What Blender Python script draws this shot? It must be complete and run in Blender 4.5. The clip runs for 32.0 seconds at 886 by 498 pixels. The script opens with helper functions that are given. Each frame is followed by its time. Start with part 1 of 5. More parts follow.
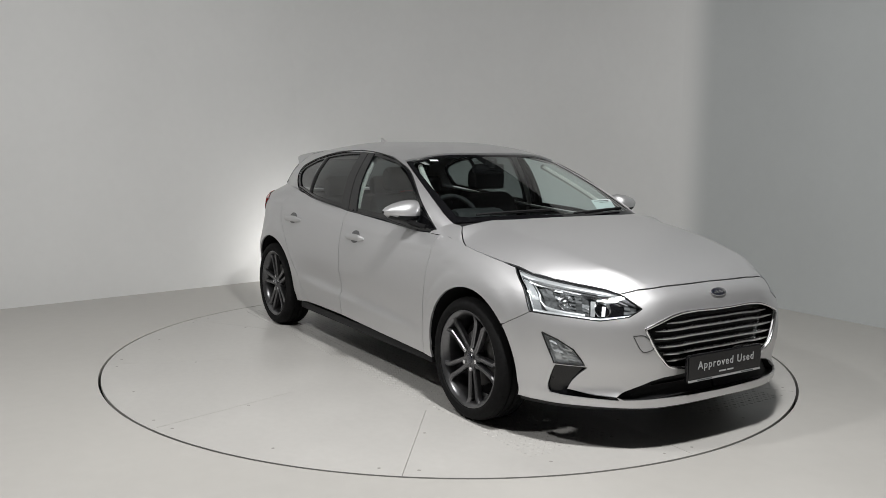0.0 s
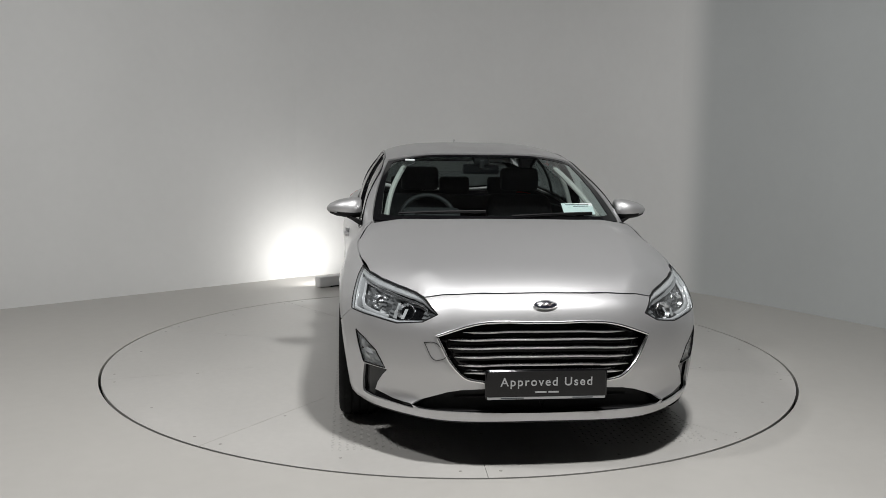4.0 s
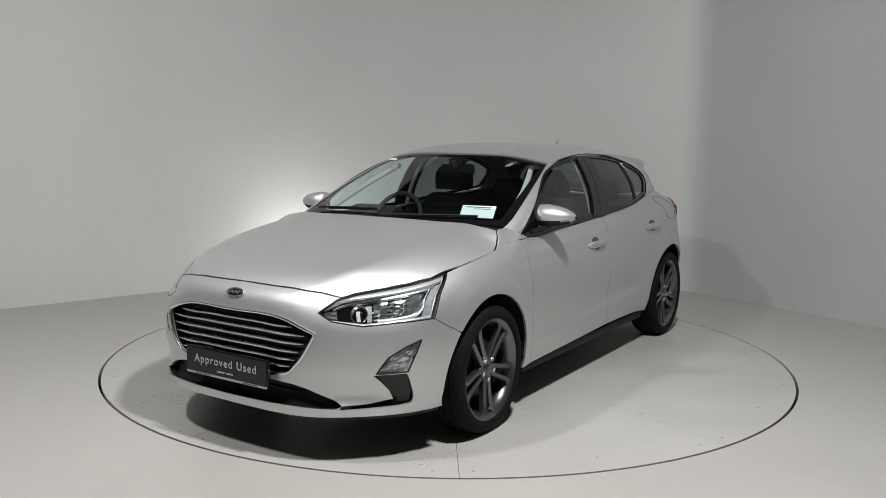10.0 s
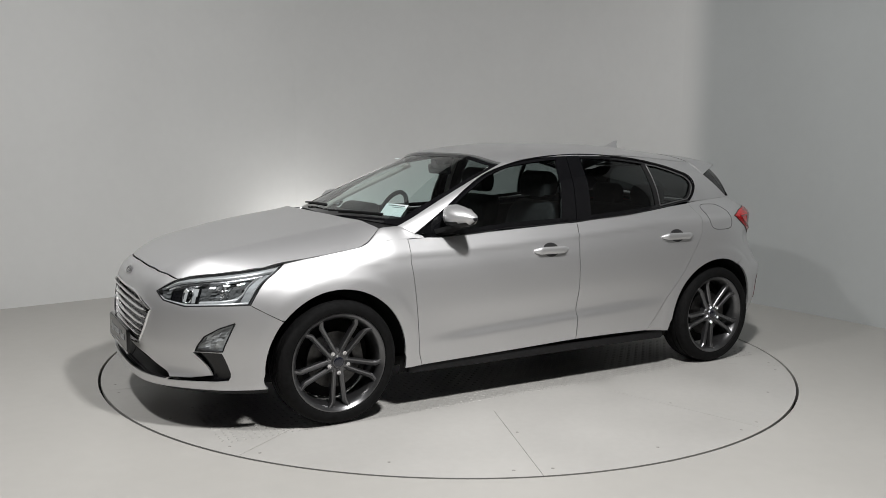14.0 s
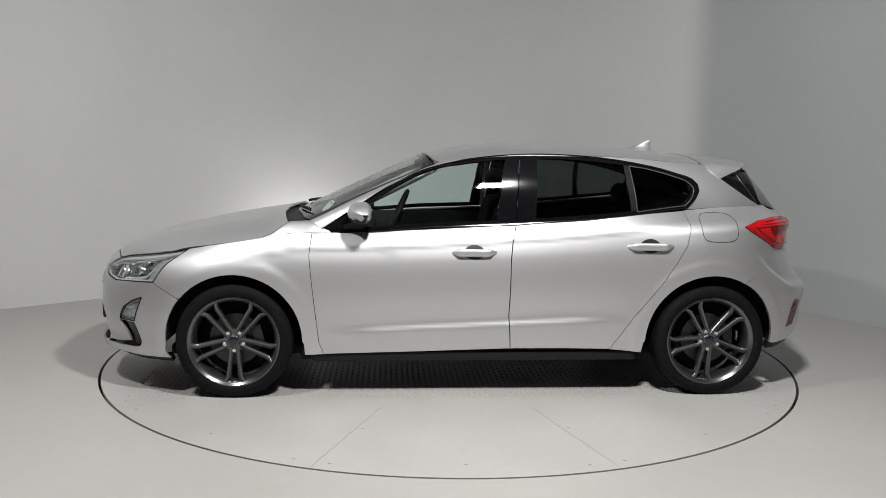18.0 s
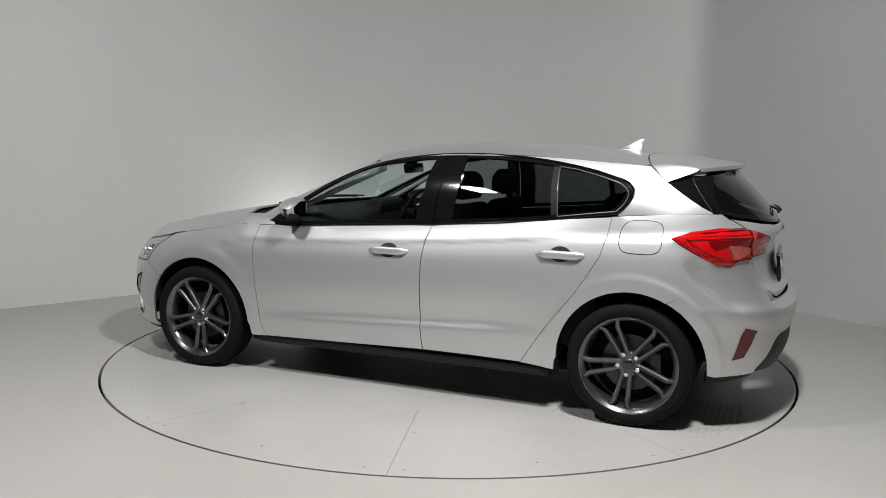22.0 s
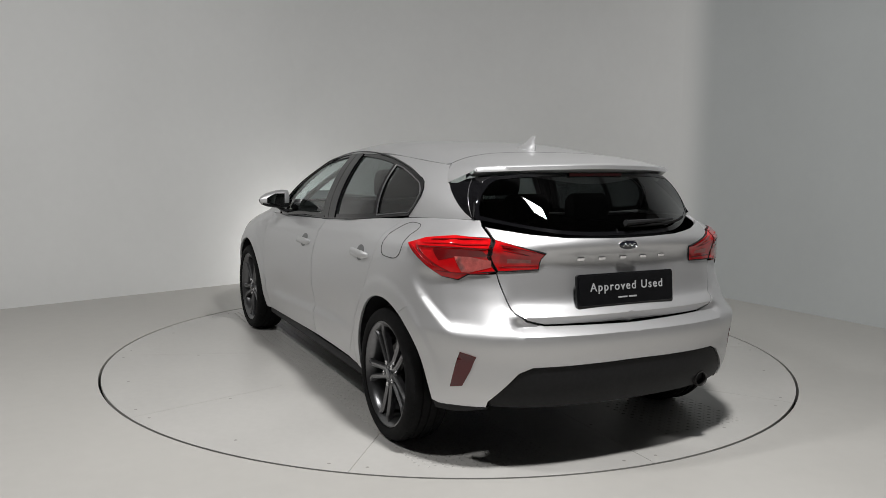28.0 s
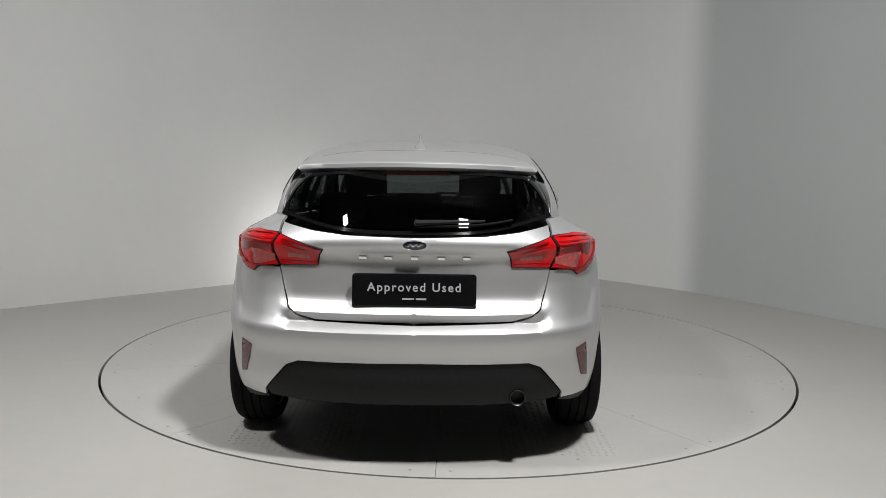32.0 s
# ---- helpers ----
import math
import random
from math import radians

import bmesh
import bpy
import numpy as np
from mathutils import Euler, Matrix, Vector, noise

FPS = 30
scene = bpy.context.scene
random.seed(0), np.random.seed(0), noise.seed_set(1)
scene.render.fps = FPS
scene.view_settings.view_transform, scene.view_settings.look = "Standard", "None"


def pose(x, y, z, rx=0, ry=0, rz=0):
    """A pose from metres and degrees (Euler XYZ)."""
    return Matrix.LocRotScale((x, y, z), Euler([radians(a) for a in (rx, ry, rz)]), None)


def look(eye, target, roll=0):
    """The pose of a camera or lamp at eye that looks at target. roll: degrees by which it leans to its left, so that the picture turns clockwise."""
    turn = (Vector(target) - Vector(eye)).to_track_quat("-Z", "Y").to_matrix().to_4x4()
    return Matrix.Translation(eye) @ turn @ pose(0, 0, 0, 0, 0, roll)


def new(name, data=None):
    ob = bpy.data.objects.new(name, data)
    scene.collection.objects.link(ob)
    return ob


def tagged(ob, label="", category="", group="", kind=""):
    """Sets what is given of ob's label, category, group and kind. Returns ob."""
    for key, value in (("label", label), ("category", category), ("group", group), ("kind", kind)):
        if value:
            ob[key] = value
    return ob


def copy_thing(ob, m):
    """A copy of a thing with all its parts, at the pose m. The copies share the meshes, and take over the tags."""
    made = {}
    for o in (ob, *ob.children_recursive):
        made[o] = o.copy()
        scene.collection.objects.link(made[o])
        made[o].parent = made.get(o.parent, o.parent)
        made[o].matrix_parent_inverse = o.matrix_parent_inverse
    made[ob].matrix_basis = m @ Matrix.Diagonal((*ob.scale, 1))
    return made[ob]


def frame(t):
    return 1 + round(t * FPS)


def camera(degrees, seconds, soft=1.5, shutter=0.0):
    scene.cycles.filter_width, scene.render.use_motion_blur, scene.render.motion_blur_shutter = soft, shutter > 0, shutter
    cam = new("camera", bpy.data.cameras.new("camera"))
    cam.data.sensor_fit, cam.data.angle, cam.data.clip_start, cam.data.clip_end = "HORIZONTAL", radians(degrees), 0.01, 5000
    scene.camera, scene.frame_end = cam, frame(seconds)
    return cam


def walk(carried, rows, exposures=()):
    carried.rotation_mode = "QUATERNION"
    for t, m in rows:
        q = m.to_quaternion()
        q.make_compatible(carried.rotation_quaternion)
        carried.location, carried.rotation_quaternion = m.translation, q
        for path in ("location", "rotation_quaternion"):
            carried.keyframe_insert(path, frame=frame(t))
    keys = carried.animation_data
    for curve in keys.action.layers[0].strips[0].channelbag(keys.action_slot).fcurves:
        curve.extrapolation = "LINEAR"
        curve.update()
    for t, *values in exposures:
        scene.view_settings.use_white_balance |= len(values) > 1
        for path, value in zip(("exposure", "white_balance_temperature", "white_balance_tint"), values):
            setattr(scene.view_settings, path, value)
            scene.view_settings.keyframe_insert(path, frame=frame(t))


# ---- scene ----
# The camera stands on a tripod; the car turns before it on a turntable whose axis is the world's z axis.
from mathutils.geometry import delaunay_2d_cdt

cam = camera(56.18, 32.0, soft=0.65)
CAM_POSE = pose(0, -5.635, 1.4096, 90 - 7.084, 0, 0.439) @ pose(0, 0, 0, 0, 0, 0.803)
walk(cam, [(0.0, CAM_POSE), (32.0, CAM_POSE)], [(0.0, 0.05), (2.5, -0.04), (5.0, -0.2), (7.0, -0.22), (8.0, -0.14), (9.0, 0.0), (14.0, 0.02), (25.0, -0.02), (29.0, -0.07), (32.0, -0.04)])

# Heading of the car (degrees) against time.
TURN = [(0, -56.85), (3, -76.7), (6, -96.5), (9, -115.95), (13, -142.43), (16, -162.3), (19, -182.29), (23, -209.47), (28, -242.97), (32, -269.2)]
OFF = Vector((-0.080, 0.178, 0.0))  # car's middle from the turntable's axis
RING = 2.246

# ---- light ----
world = bpy.data.worlds.new("world")
scene.world = world
world.use_nodes = True
world.node_tree.nodes["Background"].inputs[0].default_value = (0.55, 0.57, 0.6, 1)
world.node_tree.nodes["Background"].inputs[1].default_value = 0.02


def area(name, eye, target, w, h, power, color=(1, 1, 1)):
    d = bpy.data.lights.new(name, "AREA")
    d.shape, d.size, d.size_y, d.energy, d.color = "RECTANGLE", w, h, power, color
    ob = new(name, d)
    ob.matrix_world = look(eye, target)
    return ob


CEIL = 4.3
HANG = 4.02
# x, y, width, depth, watts, tilt towards the back wall
LAMPS = [(0.75, -3.15, 0.34, 0.34, 168, 30), (-2.3, -2.8, 0.30, 0.34, 78, 14)]
for lx, ly, lw, lh, lp, tilt in LAMPS:
    lamp = area("ceiling_lamp_light", (lx, ly, HANG), (lx, ly + 0.001, 0), lw, lh, lp, (1, 0.99, 0.975))
    lamp.matrix_world = pose(lx, ly, HANG, tilt, 0, 0) @ pose(0, 0, -0.03)
area("floor_lamp_light", (-1.20, 2.62, 0.13), (-1.75, 3.3, 0.50), 0.3, 0.1, 7, (1, 0.98, 0.95))

# ---- materials ----
def material(name, color, rough=0.5, metal=0.0, coat=0.0, scale=0.0, amount=0.0, bump=0.0, bscale=80.0, fine=0.0, emit=0.0, rvar=0.0):
    """A surface with two scales of variation (stains and grain), relief and gloss."""
    m = bpy.data.materials.new(name)
    m.use_nodes = True
    nt = m.node_tree
    b = nt.nodes["Principled BSDF"]
    b.inputs["Base Color"].default_value = (*color, 1)
    b.inputs["Roughness"].default_value = rough
    b.inputs["Metallic"].default_value = metal
    b.inputs["Coat Weight"].default_value = coat
    b.inputs["Coat Roughness"].default_value = 0.04
    if emit:
        b.inputs["Emission Color"].default_value = (*color, 1)
        b.inputs["Emission Strength"].default_value = emit
    tc = nt.nodes.new("ShaderNodeTexCoord")

    def cloud(s, detail=5):
        n = nt.nodes.new("ShaderNodeTexNoise")
        n.inputs["Scale"].default_value, n.inputs["Detail"].default_value = s, detail
        nt.links.new(tc.outputs["Object"], n.inputs["Vector"])
        return n.outputs["Fac"]

    if amount:
        c, last = cloud(scale), None
        for fac, amt in ((c, amount), (cloud(scale * 14, 3), fine)):
            if not amt:
                continue
            r = nt.nodes.new("ShaderNodeMapRange")
            r.inputs["From Min"].default_value, r.inputs["From Max"].default_value = 0.3, 0.7
            r.inputs["To Min"].default_value, r.inputs["To Max"].default_value = 1 - amt, 1 + amt
            nt.links.new(fac, r.inputs["Value"])
            h = nt.nodes.new("ShaderNodeHueSaturation")
            h.inputs["Color"].default_value = (*color, 1)
            if last:
                nt.links.new(last, h.inputs["Color"])
            nt.links.new(r.outputs[0], h.inputs["Value"])
            last = h.outputs[0]
        nt.links.new(last, b.inputs["Base Color"])
        if rvar:
            r = nt.nodes.new("ShaderNodeMapRange")
            r.inputs["From Min"].default_value, r.inputs["From Max"].default_value = 0.3, 0.7
            r.inputs["To Min"].default_value, r.inputs["To Max"].default_value = rough - rvar, rough + rvar
            nt.links.new(c, r.inputs["Value"])
            nt.links.new(r.outputs[0], b.inputs["Roughness"])
    if bump:
        n = nt.nodes.new("ShaderNodeBump")
        n.inputs["Strength"].default_value, n.inputs["Distance"].default_value = bump, 0.002
        nt.links.new(cloud(bscale, 4), n.inputs["Height"])
        nt.links.new(n.outputs[0], b.inputs["Normal"])
    return m


def glass(name, tint, rough=0.0):
    """Thin pane: tinted see-through with a mirror's gloss that grows at grazing angles."""
    m = bpy.data.materials.new(name)
    m.use_nodes = True
    nt = m.node_tree
    nt.nodes.clear()
    out, mix = nt.nodes.new("ShaderNodeOutputMaterial"), nt.nodes.new("ShaderNodeMixShader")
    tr, gl, lw = nt.nodes.new("ShaderNodeBsdfTransparent"), nt.nodes.new("ShaderNodeBsdfGlossy"), nt.nodes.new("ShaderNodeLayerWeight")
    lw.inputs["Blend"].default_value = 0.5
    po, fr = nt.nodes.new("ShaderNodeMath"), nt.nodes.new("ShaderNodeMath")
    po.operation, fr.operation = "POWER", "MULTIPLY_ADD"
    po.inputs[1].default_value, fr.inputs[1].default_value, fr.inputs[2].default_value = 4.0, 0.85, 0.05
    nt.links.new(lw.outputs["Facing"], po.inputs[0])
    nt.links.new(po.outputs[0], fr.inputs[0])
    tr.inputs[0].default_value, gl.inputs[0].default_value = (*tint, 1), (1, 1, 1, 1)
    gl.inputs["Roughness"].default_value = rough
    nt.links.new(fr.outputs[0], mix.inputs[0])
    nt.links.new(tr.outputs[0], mix.inputs[1])
    nt.links.new(gl.outputs[0], mix.inputs[2])
    nt.links.new(mix.outputs[0], out.inputs[0])
    return m


PAINT = material("silver_paint", (0.66, 0.66, 0.67), 0.49, 0.83, 0.6, 900, 0.05, fine=0.02)
BLACK = material("black_plastic", (0.018, 0.018, 0.019), 0.5, 0, 0, 60, 0.10, 0.12, 600)
GLOSSB = material("gloss_black", (0.006, 0.006, 0.007), 0.08, 0, 0.0, 30, 0.2)
RUBBER = material("tyre_rubber", (0.007, 0.007, 0.0073), 0.78, 0, 0, 40, 0.3, 0.35, 300, 0.1)
CHROME = material("chrome", (0.90, 0.90, 0.91), 0.22, 1.0, 0, 30, 0.04)
ALLOY = material("dark_alloy", (0.15, 0.15, 0.155), 0.28, 0.85, 0.3, 40, 0.10, 0.05, 500, 0.04)
STEEL = material("brake_steel", (0.09, 0.088, 0.086), 0.45, 0.9, 0, 50, 0.2, 0.1, 300)
DARK = material("dark_underbody", (0.012, 0.012, 0.012), 0.85, 0, 0, 20, 0.3, 0.2, 200)
CLOTH = material("black_cloth", (0.017, 0.017, 0.018), 0.9, 0, 0, 40, 0.25, 0.4, 900, 0.1)
TRIM = material("interior_plastic", (0.022, 0.022, 0.023), 0.6, 0, 0, 40, 0.2, 0.3, 700)
PALE = material("pale_headlining", (0.45, 0.44, 0.42), 0.85, 0, 0, 30, 0.06, 0.2, 900)
RED = material("red_lens", (0.60, 0.005, 0.008), 0.07, 0, 0.5, 30, 0.12)
DARKRED = material("dark_red_lens", (0.20, 0.003, 0.005), 0.12, 0, 0.5, 30, 0.12)
DARKGLASS = glass("dark_rear_glass", (0.11, 0.12, 0.12))
SILVERL = material("lamp_reflector", (0.62, 0.63, 0.64), 0.25, 0.35, 0, 40, 0.08)
REFLECT = material("bright_reflector", (0.22, 0.225, 0.23), 0.22, 0.45, 0, 60, 0.3)
FROST = material("frosted_lens", (0.36, 0.37, 0.38), 0.35, 0.1, 0.5, 80, 0.1)
BEZEL = material("grey_bezel", (0.16, 0.16, 0.165), 0.30, 0.5, 0, 40, 0.1)
DEEPRED = material("red_reflector", (0.09, 0.008, 0.010), 0.22, 0, 0.4, 300, 0.2, 0.4, 900)
CLEARRED = material("pale_red_lens", (0.48, 0.11, 0.10), 0.12, 0, 0.6, 60, 0.2)
PAPER = material("paper", (0.72, 0.78, 0.78), 0.6, 0, 0, 50, 0.03)
INK = material("grey_ink", (0.10, 0.11, 0.12), 0.6)
LETTER = material("pale_lettering", (0.52, 0.53, 0.54), 0.4, 0.2)
BADGE = material("badge_enamel", (0.012, 0.014, 0.025), 0.2, 0.1, 0.8)
WHITE = material("white_trim", (0.75, 0.75, 0.75), 0.4)
WALL = material("grey_painted_wall", (0.72, 0.725, 0.72), 0.85, 0, 0, 0.9, 0.03, 0.15, 120, 0.008)
FLOOR = material("painted_floor", (0.50, 0.488, 0.463), 0.42, 0, 0, 0.8, 0.035, 0.08, 60, 0.015, rvar=0.06)
DISC = material("painted_turntable", (0.51, 0.50, 0.48), 0.40, 0, 0, 1.6, 0.05, 0.1, 50, 0.02, rvar=0.07)
PLATE = material("painted_tread_plate", (0.47, 0.46, 0.445), 0.45, 0, 0, 3, 0.06, 0.1, 60, 0.03)
SEAM = material("dark_gap", (0.02, 0.02, 0.02), 0.8)
SMUDGE = material("grey_smudge", (0.33, 0.32, 0.30), 0.6, 0, 0, 90, 0.3)
# the east wall's shade is in this colour: WALL's grey made darker and bluer
SHADED_WALL = material("shaded_blue_grey_wall", (0.475, 0.497, 0.50), 0.85, 0, 0, 0.9, 0.03, 0.15, 120, 0.008)


def shade_fade(m, first, at, along, width):
    """Soft edge of a wall's painted shade: the other colour fades out over a width from a place on."""
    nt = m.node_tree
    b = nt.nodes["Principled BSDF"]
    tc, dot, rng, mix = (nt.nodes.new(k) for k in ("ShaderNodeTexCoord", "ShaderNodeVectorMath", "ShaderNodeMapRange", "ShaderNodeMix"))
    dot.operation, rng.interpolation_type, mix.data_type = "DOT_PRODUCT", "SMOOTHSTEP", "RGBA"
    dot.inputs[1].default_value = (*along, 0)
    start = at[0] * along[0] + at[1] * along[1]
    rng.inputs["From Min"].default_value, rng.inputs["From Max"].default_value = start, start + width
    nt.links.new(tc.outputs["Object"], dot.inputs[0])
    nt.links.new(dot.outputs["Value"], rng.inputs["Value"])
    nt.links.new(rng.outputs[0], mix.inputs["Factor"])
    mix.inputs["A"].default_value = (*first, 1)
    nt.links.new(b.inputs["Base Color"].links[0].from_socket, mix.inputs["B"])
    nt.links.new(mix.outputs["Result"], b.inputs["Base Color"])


# the painted shade sets in softly round the bend
shade_fade(SHADED_WALL, (0.72, 0.725, 0.72), (2.27, 2.68), (0.62, -0.78), 0.36)
WALLD = material("dark_grey_wall", (0.12, 0.12, 0.12), 0.85, 0, 0, 0.9, 0.04, 0.15, 120, 0.01)
CEILING = material("ceiling_paint", (0.06, 0.06, 0.062), 0.9, 0, 0, 1, 0.03)
PANEL = material("lamp_diffuser", (1.0, 0.98, 0.94), 0.5, emit=6.0)
LENSG = glass("lamp_lens", (0.93, 0.95, 0.96))
GLASS = glass("green_tinted_glass", (0.86, 0.95, 0.935))
PRIVACY = glass("privacy_glass", (0.25, 0.275, 0.275))
for dull in (BLACK, RUBBER, DARK, CLOTH, TRIM):
    dull.node_tree.nodes["Principled BSDF"].inputs["Specular IOR Level"].default_value = 0.15
PAINT.node_tree.nodes["Principled BSDF"].inputs["Coat Roughness"].default_value = 0.16
MIRROR = material("mirror_glass", (0.8, 0.82, 0.83), 0.02, 1.0)

# ---- helpers of the build ----
def link_mesh(name, verts, faces, mat, parent=None, label="", smooth=True, flat_angle=None):
    me = bpy.data.meshes.new(name)
    me.from_pydata([tuple(v) for v in verts], [], [tuple(f) for f in faces])
    me.materials.append(mat)
    me.update()
    if smooth:
        me.shade_smooth()
        if flat_angle:
            me.set_sharp_from_angle(angle=radians(flat_angle))
    ob = new(name, me)
    if parent is not None:
        ob.parent = parent
    if label:
        ob["label"] = label
    return ob


def part(name, bm, mat, parent, label="", smooth=True, flat_angle=35):
    me = bpy.data.meshes.new(name)
    bm.normal_update()
    bm.to_mesh(me)
    bm.free()
    me.materials.append(mat)
    if smooth:
        me.shade_smooth()
        me.set_sharp_from_angle(angle=radians(flat_angle))
    ob = new(name, me)
    if parent is not None:
        ob.parent = parent
    if label:
        ob["label"] = label
    return ob


def thing(name, label, category, m=None, kind="", group=""):
    ob = new(name)
    ob.empty_display_size = 0.2
    if m is not None:
        ob.matrix_basis = m
    return tagged(ob, label, category, group, kind)


def box_bm(sx, sy, sz, m=None, bevel=0.0, seg=2):
    bm = bmesh.new()
    bmesh.ops.create_cube(bm, size=1, matrix=Matrix.Diagonal((sx, sy, sz, 1)))
    if bevel:
        bmesh.ops.bevel(bm, geom=bm.edges[:], offset=bevel, segments=seg, profile=0.6, affect="EDGES")
    if m is not None:
        bm.transform(m)
    return bm


def spin(profile, n=48, closed=False, axis="y"):
    """Verts and faces of a profile of (radius, along) turned about an axis."""
    vs, fs, k = [], [], len(profile)
    for i in range(n):
        a = 2 * math.pi * i / n
        for r, d in profile:
            vs.append((r * math.cos(a), d, r * math.sin(a)) if axis == "y" else (r * math.cos(a), r * math.sin(a), d))
    for i in range(n):
        j = (i + 1) % n
        for p in range(k if closed else k - 1):
            q = (p + 1) % k
            f = (i * k + p, i * k + q, j * k + q, j * k + p)
            fs.append(f if axis == "y" else f[::-1])
    return vs, fs


def curve_1d(*pts):
    """A smooth function through (at, value) pairs, without overshoot."""
    xs = np.array([p[0] for p in pts], float)
    ys = np.array([p[1] for p in pts], float)
    o = np.argsort(xs)
    xs, ys = xs[o], ys[o]
    h = np.diff(xs)
    dl = np.diff(ys) / h
    m = np.zeros(len(xs))
    m[0], m[-1] = dl[0], dl[-1]
    for i in range(1, len(xs) - 1):
        if dl[i - 1] * dl[i] > 0:
            w1, w2 = 2 * h[i] + h[i - 1], h[i] + 2 * h[i - 1]
            m[i] = (w1 + w2) / (w1 / dl[i - 1] + w2 / dl[i])

    def f(x):
        x = np.clip(np.asarray(x, float), xs[0], xs[-1])
        i = np.clip(np.searchsorted(xs, x) - 1, 0, len(xs) - 2)
        t = (x - xs[i]) / h[i]
        return (ys[i] * (1 + 2 * t) * (1 - t) ** 2 + h[i] * m[i] * t * (1 - t) ** 2 + ys[i + 1] * t * t * (3 - 2 * t) + h[i] * m[i + 1] * t * t * (t - 1))

    return f


def step(a, b, x):
    t = np.clip((np.asarray(x, float) - a) / (b - a), 0, 1)
    return t * t * (3 - 2 * t)


def spline_nd(pts, n):
    """n points on a smooth curve (centripetal-like Catmull-Rom) through pts, by chord length."""
    p = np.array(pts, float)
    d = np.r_[0, np.cumsum(np.maximum(np.linalg.norm(np.diff(p, axis=0), axis=1), 1e-6))]
    t = np.linspace(0, d[-1], n)
    m = np.gradient(p, d, axis=0)
    i = np.clip(np.searchsorted(d, t) - 1, 0, len(d) - 2)
    h = (d[i + 1] - d[i])[:, None]
    s = ((t - d[i]) / (d[i + 1] - d[i]))[:, None]
    return p[i] * (1 + 2 * s) * (1 - s) ** 2 + h * m[i] * s * (1 - s) ** 2 + p[i + 1] * s * s * (3 - 2 * s) + h * m[i + 1] * s * s * (s - 1)


# ---- the car's body as smooth surfaces (x ahead, y to its left, z up, middle of the wheelbase) ----
PLAN = spline_nd([(2.22, 0), (2.217, .16), (2.207, .31), (2.185, .43), (2.14, .535), (2.07, .63), (1.985, .72), (1.90, .79), (1.79, .845), (1.63, .885), (1.35, .905), (.9, .89), (.3, .885),
                  (-.4, .885), (-1.0, .89), (-1.35, .905), (-1.6, .885), (-1.74, .845), (-1.86, .785), (-1.95, .70), (-2.02, .56), (-2.065, .40), (-2.09, .2), (-2.095, 0)], 900)
PLAN_S = np.r_[0, np.cumsum(np.linalg.norm(np.diff(PLAN, axis=0), axis=1))]
S_END = PLAN_S[-1]
PLAN_T = np.gradient(PLAN, PLAN_S, axis=0)
NOSE = curve_1d((.14, 2.17), (.20, 2.21), (.235, 2.245), (.265, 2.24), (.30, 2.21), (.36, 2.215), (.45, 2.232), (.60, 2.225), (.655, 2.215), (.70, 2.20), (.73, 2.184), (.755, 2.155), (.78, 2.11), (.85, 1.98))
TAIL = curve_1d((.18, -1.95), (.29, -2.06), (.40, -2.10), (.50, -2.106), (.585, -2.124), (.612, -2.122), (.636, -2.088), (.652, -2.052), (.688, -2.066), (.700, -2.058), (.722, -2.018), (.76, -1.998), (.84, -1.988), (.90, -1.983), (.945, -1.995), (.965, -2.014), (.99, -2.02), (1.02, -2.005), (1.09, -1.93))
TAIL_SIDE = curve_1d((.18, -1.95), (.29, -2.06), (.40, -2.10), (.50, -2.106), (.585, -2.124), (.612, -2.122), (.65, -2.088), (.70, -2.050), (.76, -2.015), (.84, -1.988), (.90, -1.983), (.945, -1.995), (.965, -2.014), (.99, -2.02), (1.02, -2.005), (1.09, -1.93))
SHOULDER = curve_1d((2.3, .775), (1.9, .79), (1.6, .828), (1.4, .857), (1.17, .893), (1.0, .922), (.88, .922), (0, .958), (-.6, 1.0), (-1.244, 1.062), (-1.5, 1.078), (-1.72, 1.085), (-1.9, 1.05), (-2.02, 1.02))
FLANK = curve_1d((-.3, .90), (0, .935), (.05, .955), (.2, .985), (.36, .997), (.52, 1.003), (.66, 1.0), (.76, .99), (.84, .972), (.90, .952), (.945, .932), (1.0, .895))


